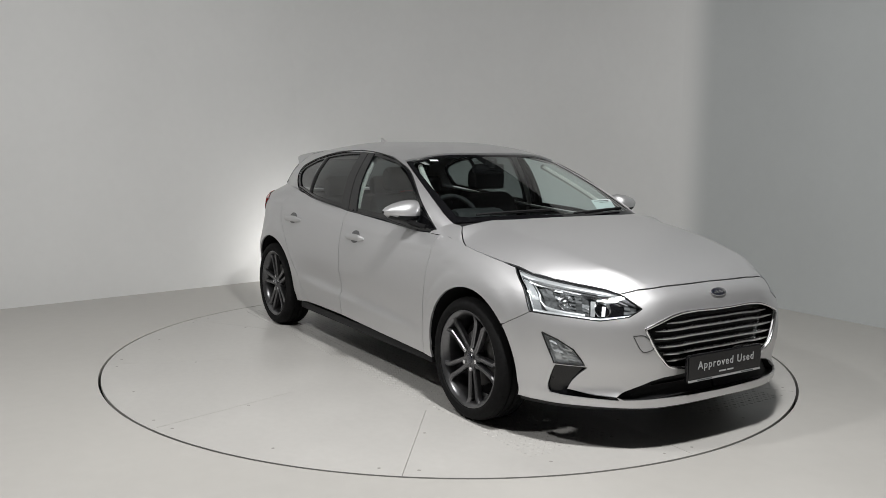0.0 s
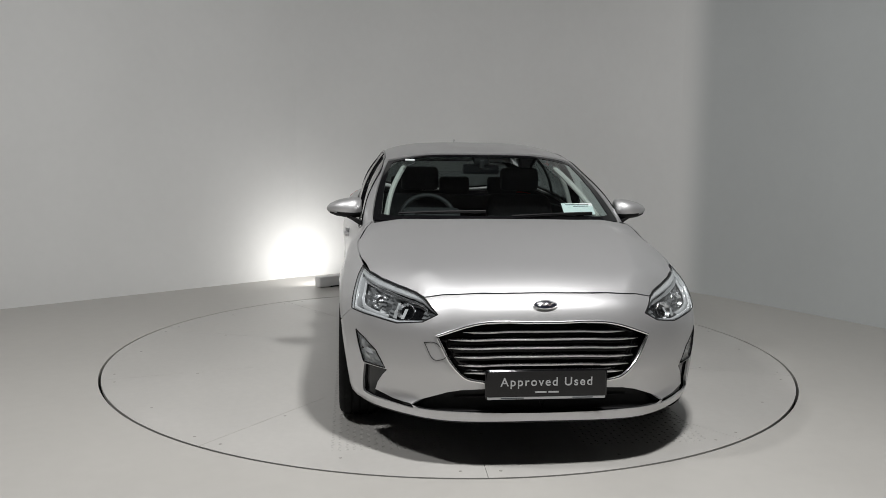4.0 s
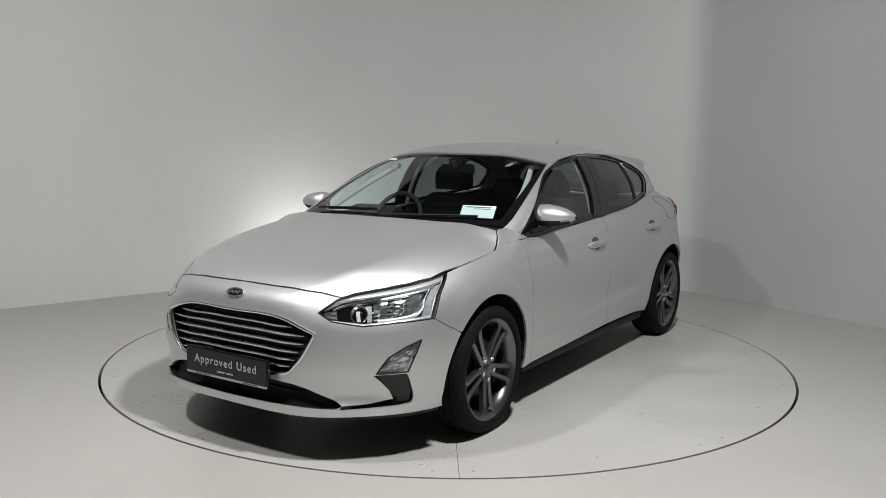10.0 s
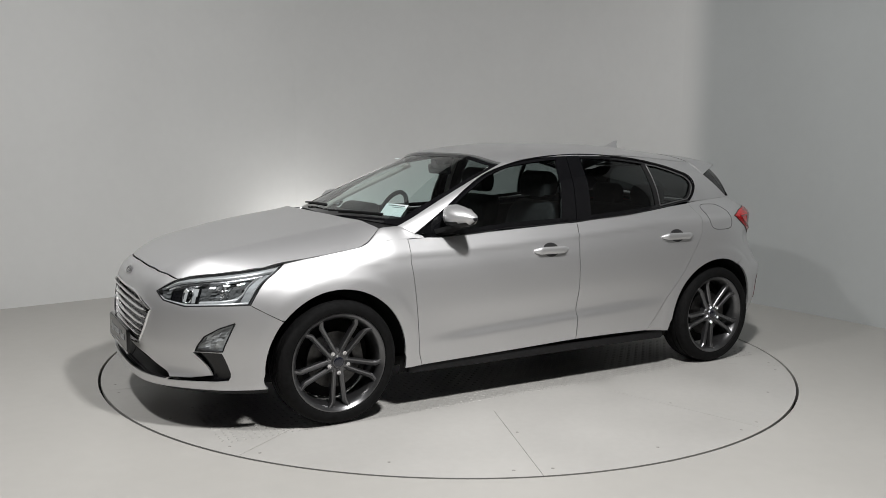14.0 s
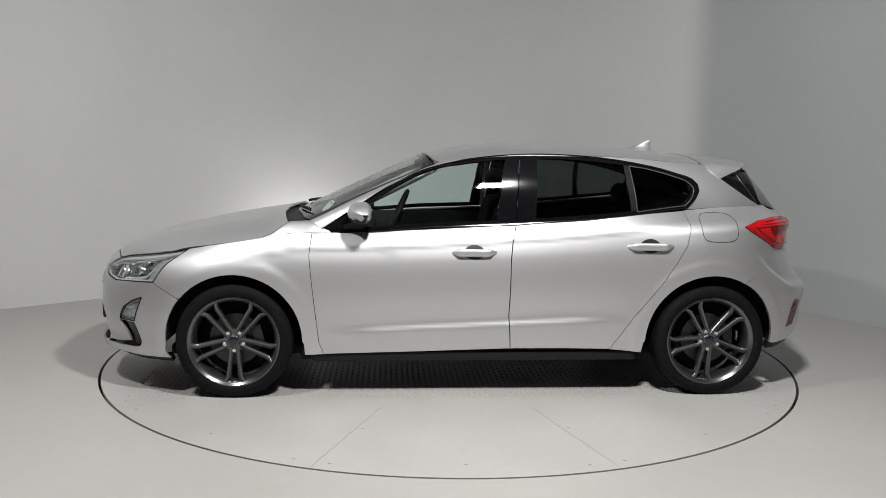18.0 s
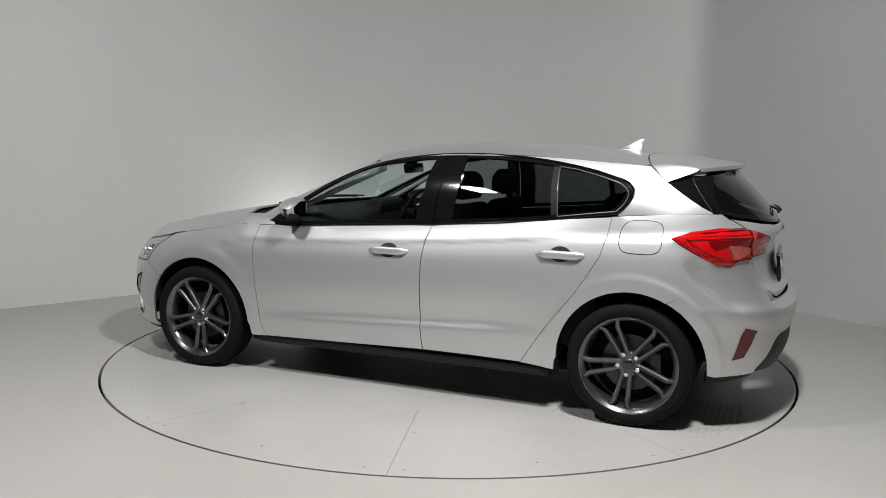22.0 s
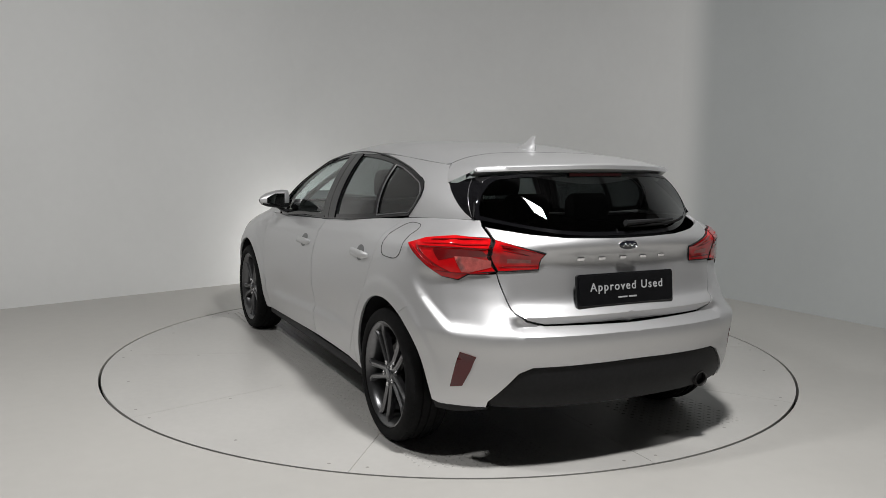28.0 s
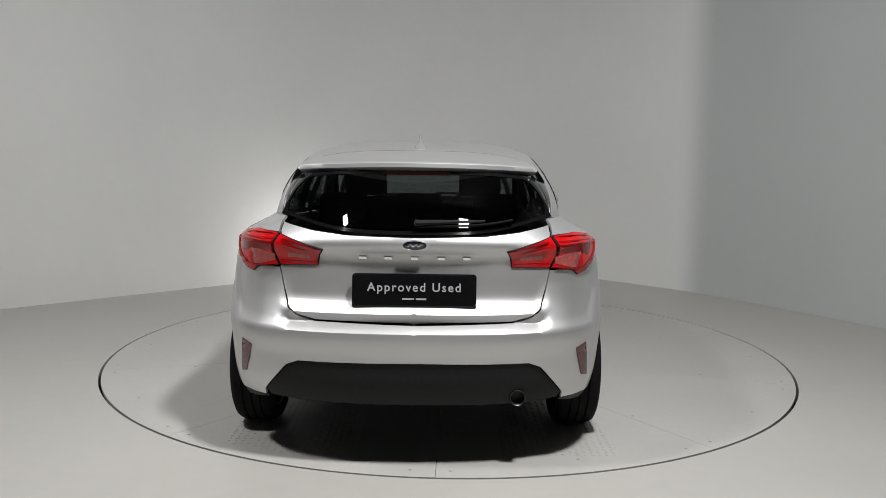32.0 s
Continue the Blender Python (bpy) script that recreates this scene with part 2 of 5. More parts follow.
def body(s, z):
    """A point of the lower body: s along the plan from the nose's middle to the tail's, z its height."""
    s, z = np.asarray(s, float), np.asarray(z, float)
    px, py = np.interp(s, PLAN_S, PLAN[:, 0]), np.interp(s, PLAN_S, PLAN[:, 1])
    front, back = step(.9, 2.1, px), step(-.9, -2.0, px)
    gate = step(.60, .53, py)
    tail = TAIL(z) * gate + TAIL_SIDE(z) * (1 - gate)
    x = px * np.where(px > 0, 1 + (NOSE(z) / 2.22 - 1) * front, 1 + (tail / -2.095 - 1) * back)
    zs = SHOULDER(x)
    zeta = (z - .2) / (zs - .2)
    y = py * FLANK(zeta) * (1 - .145 * step(-.75, -1.4, x) * step(.86, 1.03, zeta))
    y = y * (1 - .09 * step(.58, .78, z) * step(1.75, 2.12, px))
    r1, r2 = np.hypot(x - 1.35, z - .32), np.hypot(x + 1.35, z - .32)
    y = y + .006 * (step(.472, .442, r1) + step(.472, .442, r2)) * step(.2, .5, py)
    mid = step(.95, .5, x) * step(-1.0, -.5, x)
    zc = .418 - .045 * x
    y = y - .019 * mid * np.exp(-(np.maximum(z - zc - .02, 0) / .10) ** 2) * step(zc - .03, zc + .02, z) + .006 * np.exp(-((z - (SHOULDER(x) - .075)) / .012) ** 2) * step(1.55, 1.2, x) * step(.45, .65, py)
    # crease from the rear lamp's lower corner down and round the bumper
    zr = .612 + .163 * np.clip((px + 1.84) / .16, 0, 1.2)
    ledge = .018 * step(-1.64, -1.76, px) * step(-2.02, -1.86, px) * step(0, .05, z - zr) * step(.90, .82, z)
    tx, ty = np.interp(s, PLAN_S, PLAN_T[:, 0]), np.interp(s, PLAN_S, PLAN_T[:, 1])
    x, y = x - ledge * ty, y + ledge * tx
    return np.stack([x, y, z], -1)


def s_at(value, z, axis="x"):
    """Where along the plan a point with that x (flank) or y (nose: 'y', tail: 't') lies at height z."""
    lo, hi = (0.0, S_END) if axis == "x" else ((0.0, PLAN_S[np.argmax(PLAN[:, 0] < 1.4)]) if axis == "y" else (PLAN_S[np.argmax(PLAN[:, 0] < -1.4)], S_END))
    for _ in range(40):
        m = (lo + hi) / 2
        p = body(m, z)
        up = p[0] > value if axis == "x" else (p[1] < value if axis == "y" else p[1] > value)
        lo, hi = (m, hi) if up else (lo, m)
    return (lo + hi) / 2


def outline(pts):
    """(value, z[, axis]) to (s, z)."""
    return [(s_at(p[0], p[1], p[2] if len(p) > 2 else "x"), p[1]) for p in pts]


def arc(cx, cz, r, a0, a1, n=24):
    return [(cx + r * math.cos(radians(a0 + (a1 - a0) * i / n)), cz + r * math.sin(radians(a0 + (a1 - a0) * i / n))) for i in range(n + 1)]


def hood_top(x, y):
    x, y = np.asarray(x, float), np.abs(np.asarray(y, float))
    e = y / HOOD_Y(x)
    zc, ze = HOOD_C(x), HOOD_E(x)
    # a raised middle with a crease on either side of it
    ec = np.clip((.48 + .08 * step(2.1, 1.4, x)) / HOOD_Y(x), .3, .80)
    q = np.clip((e - ec) / (1 - ec), 0, 2)
    z = zc - (zc - ze) * np.where(e < ec, .15 * (e / ec) ** 2, .15 + .85 * (.5 * q + .5 * q * q))
    return np.stack([x, y, z], -1)


ROOF_C = curve_1d((.34, 1.352), (.28, 1.368), (.15, 1.394), (0, 1.416), (-.3, 1.437), (-.667, 1.436), (-1.03, 1.411), (-1.4, 1.372), (-1.6, 1.350), (-1.85, 1.326))


def roof_top(x, y):
    x, y = np.asarray(x, float), np.abs(np.asarray(y, float))
    return np.stack([x, y, ROOF_C(x) - .062 * (y / .61) ** 4 - .008 * (y / .61) ** 2], -1)


def belt_point(x=None, y=None):
    """A point on the upper edge of the lower body."""
    z = 1.0
    for _ in range(30):
        s = s_at(x, z) if x is not None else s_at(y, z, "t")
        p = body(s, z)
        z = float(SHOULDER(p[0]))
    return p


FENDER = [(x, belt_point(x=x)) for x in (1.612, 1.5, 1.4, 1.3, 1.2)]
LAMP_TOP = [body(s_at(x, z, a), z) for x, z, a in ((.52, .737, "y"), (2.0, .752, "x"), (1.9, .768, "x"), (1.8, .785, "x"), (1.7, .803, "x"))]
HOOD_Y = curve_1d((2.16, .40), *[(p[0], p[1] - .003) for p in LAMP_TOP], *[(x, p[1] - .003) for x, p in FENDER], (1.15, .789), (1.10, .764), (1.062, .737), (1.0, .735), (.86, .73))
HOOD_E = curve_1d((2.16, .74), *[(p[0], p[2] + .002) for p in LAMP_TOP], *[(x, p[2] + .001) for x, p in FENDER], (1.15, .911), (1.10, .948), (1.062, .974), (1.0, .979), (.86, .985))
HOOD_C = curve_1d((2.15, .765), (2.11, .792), (2.05, .822), (1.95, .856), (1.73, .907), (1.475, .957), (1.33, .98), (1.114, 1.012), (.95, 1.03))


BELT = [(1.075, 0, 1.0), (1.02, .40, .998), (.945, .715, .982)] + [tuple(belt_point(x=v)) for v in (.76, .2, -.25, -.75, -1.2, -1.5, -1.70)] + [tuple(belt_point(y=v)) for v in (.60, .32, 0.0)]
RAIL = [(.285, 0), (.27, .35), (.215, .595), (.05, .612), (-.15, .617), (-.45, .617), (-.85, .607), (-1.15, .59), (-1.38, .567), (-1.58, .54), (-1.69, .46), (-1.735, .25), (-1.745, 0)]
RAIL = [tuple(roof_top(a, b) + np.array((0, 0, -.004 - .03 * step(-1.35, -1.7, a)))) for a, b in RAIL]
UN = len(BELT) - 1


def ring_at(pts, u):
    """A smooth curve through pts, whose numbers are its parameter; level across the middle line at both ends."""
    p = np.array(pts, float)
    mirror = np.array((1, -1, 1.0))
    q = np.concatenate([p[2:0:-1] * mirror, p, p[-2:-4:-1] * mirror])
    u = np.clip(np.asarray(u, float), 0, UN)
    i = np.clip(np.floor(u).astype(int), 0, UN - 1)
    t = (u - i)[..., None]
    a, b, c, d = q[i + 1], q[i + 2], q[i + 3], q[i + 4]
    return .5 * (2 * b + (c - a) * t + (2 * a - 5 * b + 4 * c - d) * t * t + (3 * b - a - 3 * c + d) * t ** 3)


def cabin(u, v):
    """A point of the glasshouse: u round the car from the windscreen's middle to the rear window's, v up from belt to roof."""
    u, v = np.asarray(u, float), np.asarray(v, float)
    lo, hi = ring_at(BELT, u), ring_at(RAIL, u)
    p = lo + (hi - lo) * v[..., None]
    side = step(1.6, 2.6, u) * step(10.2, 8.8, u)
    bulge = (.034 * side * (1 - .40 * step(6.8, 8.2, u)) + (.009 + .006 * step(6, 8, u)) * (1 - side)) * 4 * v * (1 - v)
    w = np.stack([(hi - lo)[..., 2] * np.sign(p[..., 0] + .6) * (1 - side), side * 1.0, .35 * np.ones_like(v)], -1)
    w = w / np.linalg.norm(w, axis=-1, keepdims=True)
    return p + w * bulge[..., None]


_gu, _gv = np.meshgrid(np.linspace(0, UN, 361), np.linspace(0, 1, 61), indexing="ij")
_gp = cabin(_gu, _gv)


def uv_at(a, z, axis="x"):
    """The (u, v) of the glasshouse at which x (side) or y (front 'y', rear 't') and z have these values."""
    k = 0 if axis == "x" else 1
    ok = (_gu > 1.7) & (_gu < 9.6) if axis == "x" else (_gu < 3.2 if axis == "y" else _gu > 8.0)
    d = np.where(ok, (_gp[..., k] - a) ** 2 + (_gp[..., 2] - z) ** 2, 9)
    i = np.unravel_index(np.argmin(d), d.shape)
    q = np.array((_gu[i], _gv[i]))
    for _ in range(6):
        p = cabin(*q)
        e = np.array((a - p[k], z - p[2]))
        ju, jv = (cabin(q[0] + 1e-4, q[1]) - p) / 1e-4, (cabin(q[0], q[1] + 1e-4) - p) / 1e-4
        m = np.array(((ju[k], jv[k]), (ju[2], jv[2])))
        if abs(np.linalg.det(m)) < 1e-6:
            break
        q = q + np.clip(np.linalg.solve(m, e), -.3, .3)
    return float(q[0]), float(q[1])


def on_cabin_side(u, v, push):
    p = cabin(u, v)
    n = np.cross(cabin(u + 1e-3, v) - p, cabin(u, v + 1e-3) - p)
    n = n / np.linalg.norm(n)
    return p + n * (push if n[1] > 0 else -push)


def glass_outline(pts):
    return [uv_at(p[0], p[1], p[2] if len(p) > 2 else "x") for p in pts]


def dense(loop, h, scale):
    out = []
    for (a, b), (c, d) in zip(loop, loop[1:] + loop[:1]):
        n = max(1, int(math.hypot((c - a) * scale, d - b) / h))
        out += [(a + (c - a) * i / n, b + (d - b) * i / n) for i in range(n)]
    return np.array(out)


def inside(pts, loop):
    r = np.zeros(len(pts), bool)
    x, y = pts[:, 0], pts[:, 1]
    for (x1, y1), (x2, y2) in zip(loop, np.roll(loop, -1, 0)):
        c = (y1 > y) != (y2 > y)
        r ^= c & (x < (x2 - x1) * (y - y1) / ((y2 - y1) if y2 != y1 else 1e-12) + x1)
    return r


def shrink(loop, g, scale):
    """The loop moved inwards by g (outwards if negative)."""
    p = loop * (scale, 1)
    area2 = np.sum(p[:, 0] * np.roll(p[:, 1], -1) - np.roll(p[:, 0], -1) * p[:, 1])
    t = np.roll(p, -1, 0) - np.roll(p, 1, 0)
    n = np.stack([-t[:, 1], t[:, 0]], -1) * np.sign(area2)
    n /= np.maximum(np.linalg.norm(n, axis=1, keepdims=True), 1e-9)
    return (p + n * g) / (scale, 1)


def skin(fn, loop, holes=(), h=.03, eh=.016, gap=.0027, lip=.012, scale=1.0, push=0.0, keep_middle=True, edge_free=None):
    """Verts and faces of a trimmed panel: fn lifts plane points to the surface, the rim is turned inwards by lip."""
    rims = []
    for k, lp in enumerate([loop, *holes]):
        d = dense(list(lp), eh, scale)
        q = shrink(d, gap if k == 0 else -gap, scale)
        if keep_middle and edge_free is not None:
            on = np.abs(d[:, 0] - edge_free) < 1e-6
            q[on, 0] = edge_free
        rims.append(q)
    lo, hi = rims[0].min(0), rims[0].max(0)
    gx, gy = np.arange(lo[0] + h / scale / 2, hi[0], h / scale), np.arange(lo[1] + h / 2, hi[1], h)
    g = np.stack(np.meshgrid(gx, gy), -1).reshape(-1, 2)
    ok = inside(g, rims[0])
    for r in rims[1:]:
        ok &= ~inside(g, r)
    g = g[ok]
    allr = np.concatenate(rims) * (scale, 1)
    if len(g):
        far = np.ones(len(g), bool)
        for c in range(0, len(g), 400):
            dd = np.min(np.linalg.norm((g[c:c + 400] * (scale, 1))[:, None] - allr[None], axis=2), axis=1)
            far[c:c + 400] = dd > h * .45
        g = g[far]
    pts = np.concatenate([*rims, g])
    edges, o = [], 0
    for r in rims:
        n = len(r)
        edges += [(o + i, o + (i + 1) % n) for i in range(n)]
        o += n
    vs, _, fs, *_ = delaunay_2d_cdt([Vector((float(a) * scale, float(b))) for a, b in pts], edges, [], 0, 1e-7)
    vs = np.array([(v.x / scale, v.y) for v in vs])
    cen = np.array([vs[list(f)].mean(0) for f in fs])
    ok = inside(cen, rims[0])
    for r in rims[1:]:
        ok &= ~inside(cen, r)
    fs = [tuple(f) for f, k in zip(fs, ok) if k]
    p = fn(vs[:, 0], vs[:, 1])
    e = 1e-3
    n = np.cross(fn(vs[:, 0] + e / scale, vs[:, 1]) - p, fn(vs[:, 0], vs[:, 1] + e) - p)
    n /= np.maximum(np.linalg.norm(n, axis=1, keepdims=True), 1e-12)
    outward = n if np.sum(n * (p - np.array((0, 0, .55)))) > 0 else -n
    tri = []
    for f in fs:
        a, b, c = p[f[0]], p[f[1]], p[f[2]]
        tri.append(f if np.dot(np.cross(b - a, c - a), outward[f[0]] + outward[f[1]] + outward[f[2]]) > 0 else f[::-1])
    p = p + outward * push
    count = {}
    for f in tri:
        for i in range(len(f)):
            a, b = f[i], f[(i + 1) % len(f)]
            count[(a, b)] = 1
    if lip:
        low, P, F = {}, list(p), list(tri)
        for (a, b) in count:
            if (b, a) in count:
                continue
            if edge_free is not None and abs(vs[a, 0] - edge_free) < 1e-5 and abs(vs[b, 0] - edge_free) < 1e-5:
                continue
            for v in (a, b):
                if v not in low:
                    low[v] = len(P)
                    P.append(p[v] - outward[v] * lip)
            F.append((b, a, low[a], low[b]))
        return np.array(P), F
    return p, tri


def both(vf):
    """A half and its mirror image, joined along the middle."""
    v, f = vf
    v = np.array(v)
    n = len(v)
    bm = bmesh.new()
    bv = [bm.verts.new(p) for p in v] + [bm.verts.new(p * (1, -1, 1)) for p in v]
    for q in f:
        bm.faces.new([bv[i] for i in q])
        bm.faces.new([bv[n + i] for i in reversed(q)])
    bmesh.ops.remove_doubles(bm, verts=[x for x in bm.verts if abs(x.co.y) < 1e-3], dist=2e-3)
    return bm


def flip(vf):
    return np.array(vf[0]) * (1, -1, 1), [tuple(reversed(q)) for q in vf[1]]


def merged(*vfs):
    V, F = [], []
    for v, f in vfs:
        o = len(V)
        V += [tuple(p) for p in v]
        F += [tuple(i + o for i in q) for q in f]
    return np.array(V), F


def grid_mesh(rows, close=False):
    """Verts and faces of a net of points (rows of equal length)."""
    a = np.array(rows, float)
    n, m = a.shape[:2]
    f = [(i * m + j, i * m + j + 1, (i + 1) * m + j + 1, (i + 1) * m + j) for i in range(n - 1) for j in range(m - 1)]
    if close:
        f += [(i * m + m - 1, i * m, (i + 1) * m, (i + 1) * m + m - 1) for i in range(n - 1)]
    return a.reshape(-1, 3), f


def tube(path, r, n=8, cap=True):
    """A round bar along a path."""
    p = [Vector(q) for q in path]
    rows = []
    for i, q in enumerate(p):
        t = (p[min(i + 1, len(p) - 1)] - p[max(i - 1, 0)]).normalized()
        a = t.cross(Vector((0, 0, 1)) if abs(t.z) < .9 else Vector((1, 0, 0))).normalized()
        b = t.cross(a)
        rr = r(i / (len(p) - 1)) if callable(r) else r
        rows.append([q + (a * math.cos(2 * math.pi * k / n) + b * math.sin(2 * math.pi * k / n)) * rr for k in range(n)])
    v, f = grid_mesh(rows, True)
    if cap:
        f = f + [tuple(range(n))[::-1], tuple(range(len(v) - n, len(v)))]
    return v, f

# ---- the room ----
def wall_line():
    left = [(-5.6, -.52), (-3.75, 1.16), (-1.62, 3.08)]
    arcpts = list(spline_nd([(-1.62, 3.08), (-.9, 3.6), (.2, 3.95), (1.2, 3.6), (1.78, 3.12), (2.16, 2.78)], 28))
    bend = [Vector((2.16, 2.78)).lerp(Vector((2.46, 2.52)), t).lerp(Vector((2.46, 2.52)).lerp(Vector((2.68, 2.19)), t), t) for t in np.linspace(0, 1, 17)]
    return left[:2], left[1:], [tuple(p) for p in arcpts + bend[1:4]], [tuple(p) for p in bend[3:]] + [(3.52, .94), (4.4, -.45)]


def room():
    runs = wall_line()
    names = ["wall_west", "wall_northwest", "wall_north", "wall_east"]
    for nm, run in zip(names, runs):
        v, f, n = [], [], len(run)
        for x, y in run:
            d = Vector((x, y, 0)).normalized() * .12
            v += [(x, y, 0), (x, y, CEIL), (x + d.x, y + d.y, CEIL), (x + d.x, y + d.y, 0)]
        for i in range(n - 1):
            a, b = i * 4, i * 4 + 4
            f += [(a, a + 1, b + 1, b), (a + 1, a + 2, b + 2, b + 1), (a + 2, a + 3, b + 3, b + 2)]
        f += [(0, 3, 2, 1), (n * 4 - 4, n * 4 - 3, n * 4 - 2, n * 4 - 1)]
        # wall_east takes the colour that has its shade painted in
        tagged(link_mesh(nm, v, f, SHADED_WALL if nm == "wall_east" else WALL, smooth=nm in ("wall_north", "wall_east"), flat_angle=30), "pale grey painted studio wall round the turntable", "wall", kind="structure")
    for nm, (x0, y0, x1, y1) in {"wall_southwest": (-5.6, -.52, -5.6, -8), "wall_south": (-5.6, -8, 4.4, -8), "wall_southeast": (4.4, -.45, 4.4, -8)}.items():
        d = Vector((x1 - x0, y1 - y0, 0))
        w = box_bm(d.length, .12, CEIL, pose((x0 + x1) / 2, (y0 + y1) / 2, CEIL / 2, 0, 0, math.degrees(math.atan2(d.y, d.x))) @ pose(0, .062 if nm == "wall_south" else 0, 0))
        tagged(part(nm, w, WALLD, None, smooth=False), "grey painted studio wall on the unlit side", "wall", kind="structure")
    tagged(part("ceiling", box_bm(12, 13.5, .12, pose(-.6, -2, CEIL + .065)), CEILING, None, smooth=False), "plain grey studio ceiling with light panels", "ceiling", kind="structure")
    n = 160
    v, f = [], []
    for i in range(n):
        a = 2 * math.pi * i / n
        c, s = math.cos(a), math.sin(a)
        k = 6.9 / max(abs(c), abs(s))
        v += [(RING * c, RING * s, 0), (k * c - .6, k * s - 2, 0), (RING * c, RING * s, -.13), ((RING - .1) * c, (RING - .1) * s, -.13)]
    for i in range(n):
        a, b = i * 4, (i + 1) % n * 4
        f += [(a, a + 1, b + 1, b), (a + 2, a, b, b + 2)]
    tagged(link_mesh("floor", v, f, FLOOR, smooth=False), "pale beige painted studio floor round the turntable", "floor", kind="structure")
    tagged(part("floor_pit", box_bm(4.8, 4.8, .02, pose(0, 0, -.14)), SEAM, None, smooth=False), "dark gap beneath the turntable's edge", "gap", kind="structure")


room()


def lamps():
    for lx, ly, lw, lh, lp, tilt in LAMPS:
        t = thing("ceiling_light", "rectangular white studio light panel hung from the ceiling", "ceiling light", pose(lx, ly, HANG, tilt, 0, 0), group="ceiling light panels")
        part("housing", box_bm(lw + .06, lh + .06, .05, pose(0, 0, .035), .008), WHITE, t)
        part("diffuser", box_bm(lw, lh, .015, pose(0, 0, 0)), PANEL, t)
        part("hanger", box_bm(.02, .02, CEIL - HANG - .04, pose(0, 0, 0, -tilt, 0, 0) @ pose(0, 0, (CEIL - HANG + .04) / 2)), WHITE, t)
    t = thing("floor_lamp", "small white floodlight on the floor at the wall's foot", "floodlight", pose(-1.17, 2.58, 0, 0, 0, 40))
    part("housing", box_bm(.34, .10, .10, pose(0, 0, .055), .012), WHITE, t)
    part("bracket", box_bm(.10, .12, .01, pose(0, 0, .006), .003), BLACK, t)


lamps()


# ---- the turntable ----
def turntable():
    t = thing("turntable", "round pale painted turntable with tread plates under a car", "turntable")
    inner = 1.33
    for k in range(10):
        a0, a1 = math.radians(-2 + 36 * k), math.radians(34 + 36 * k)
        g = .0011
        v, f = [], []
        for i in range(17):
            a = a0 + (a1 - a0) * i / 16
            for r in (inner, RING - .016):
                b = a + (g / r if i == 0 else (-g / r if i == 16 else 0))
                v += [(r * math.cos(b), r * math.sin(b), 0), (r * math.cos(b), r * math.sin(b), -.02)]
        for i in range(16):
            o, p = i * 4, i * 4 + 4
            f += [(o, o + 2, p + 2, p), (o + 2, o + 3, p + 3, p + 2), (o + 1, o, p, p + 1)]
        f += [(0, 1, 3, 2), (64, 66, 67, 65)]
        sec = link_mesh("deck_plate", v, f, DISC, t, smooth=False)
        for r, da in ((RING - .09, .03), (RING - .09, math.radians(33)), (inner + .35, .02), (inner + .75, math.radians(18))):
            a = a0 + da
            bv, bf = spin([(.0001, .0012), (.006, .001), (.0085, 0)], 10, axis="z")
            link_mesh("screw", [(p[0] + r * math.cos(a), p[1] + r * math.sin(a), p[2] + .0003) for p in bv], bf, SMUDGE, sec, smooth=False)
    v, f = spin([(.0001, 0.0), (inner, 0.0), (inner, -.02)], 120, axis="z")
    link_mesh("hub_plate", v, f, DISC, t, smooth=False)
    # raised lugs of the tread plates, in rows that alternate
    v, f = [], []
    for x0, x1, y0, y1 in ((-1.95, 1.9, .45, 1.12), (-1.95, 1.9, -.75, -.20), (-1.0, 1.0, -.2, .45)):
        for i in range(int((x1 - x0) / .034)):
            for j in range(int((y1 - y0) / .034)):
                x, y = x0 + i * .034, y0 + j * .034
                if math.hypot(x, y) > RING - .12:
                    continue
                a = math.pi / 4 if (i + j) % 2 else -math.pi / 4
                c, s = math.cos(a), math.sin(a)
                o = len(v)
                v += [(x + c * p - s * q, y + s * p + c * q, z) for p, q, z in ((-.0125, 0, .0002), (0, -.0042, .0002), (.0125, 0, .0002), (0, .0042, .0002), (-.006, 0, .0024), (.006, 0, .0024))]
                f += [(o, o + 1, o + 5, o + 4), (o + 1, o + 2, o + 5), (o + 2, o + 3, o + 4, o + 5), (o + 3, o, o + 4)]
    lug = link_mesh("tread_lug", v, f, PLATE, t, smooth=False)
    lug["kind"] = "stuff"
    return t


TABLE = turntable()

# ---- the car ----
CAR = thing("car", "silver five-door hatchback parked on a turntable", "car")


def put(name, vf, mat, parent=None, label="", angle=40):
    """A part of the car; direct parts carry its offset on the turntable."""
    ob = link_mesh(name, vf[0], vf[1], mat, CAR if parent is None else parent, label, True, angle)
    if parent is None:
        ob.location = OFF
    return ob


def put_bm(name, bm, mat, parent=None, label="", angle=40):
    ob = part(name, bm, mat, CAR if parent is None else parent, label, True, angle)
    if parent is None:
        ob.location = OFF
    return ob


def sides(name, vf, mat, parents=None, label="", angle=40):
    """The left part and its mirror image on the right."""
    return [put(name, vf, mat, parents[0] if parents else None, label, angle), put(name, flip(vf), mat, parents[1] if parents else None, label, angle)]


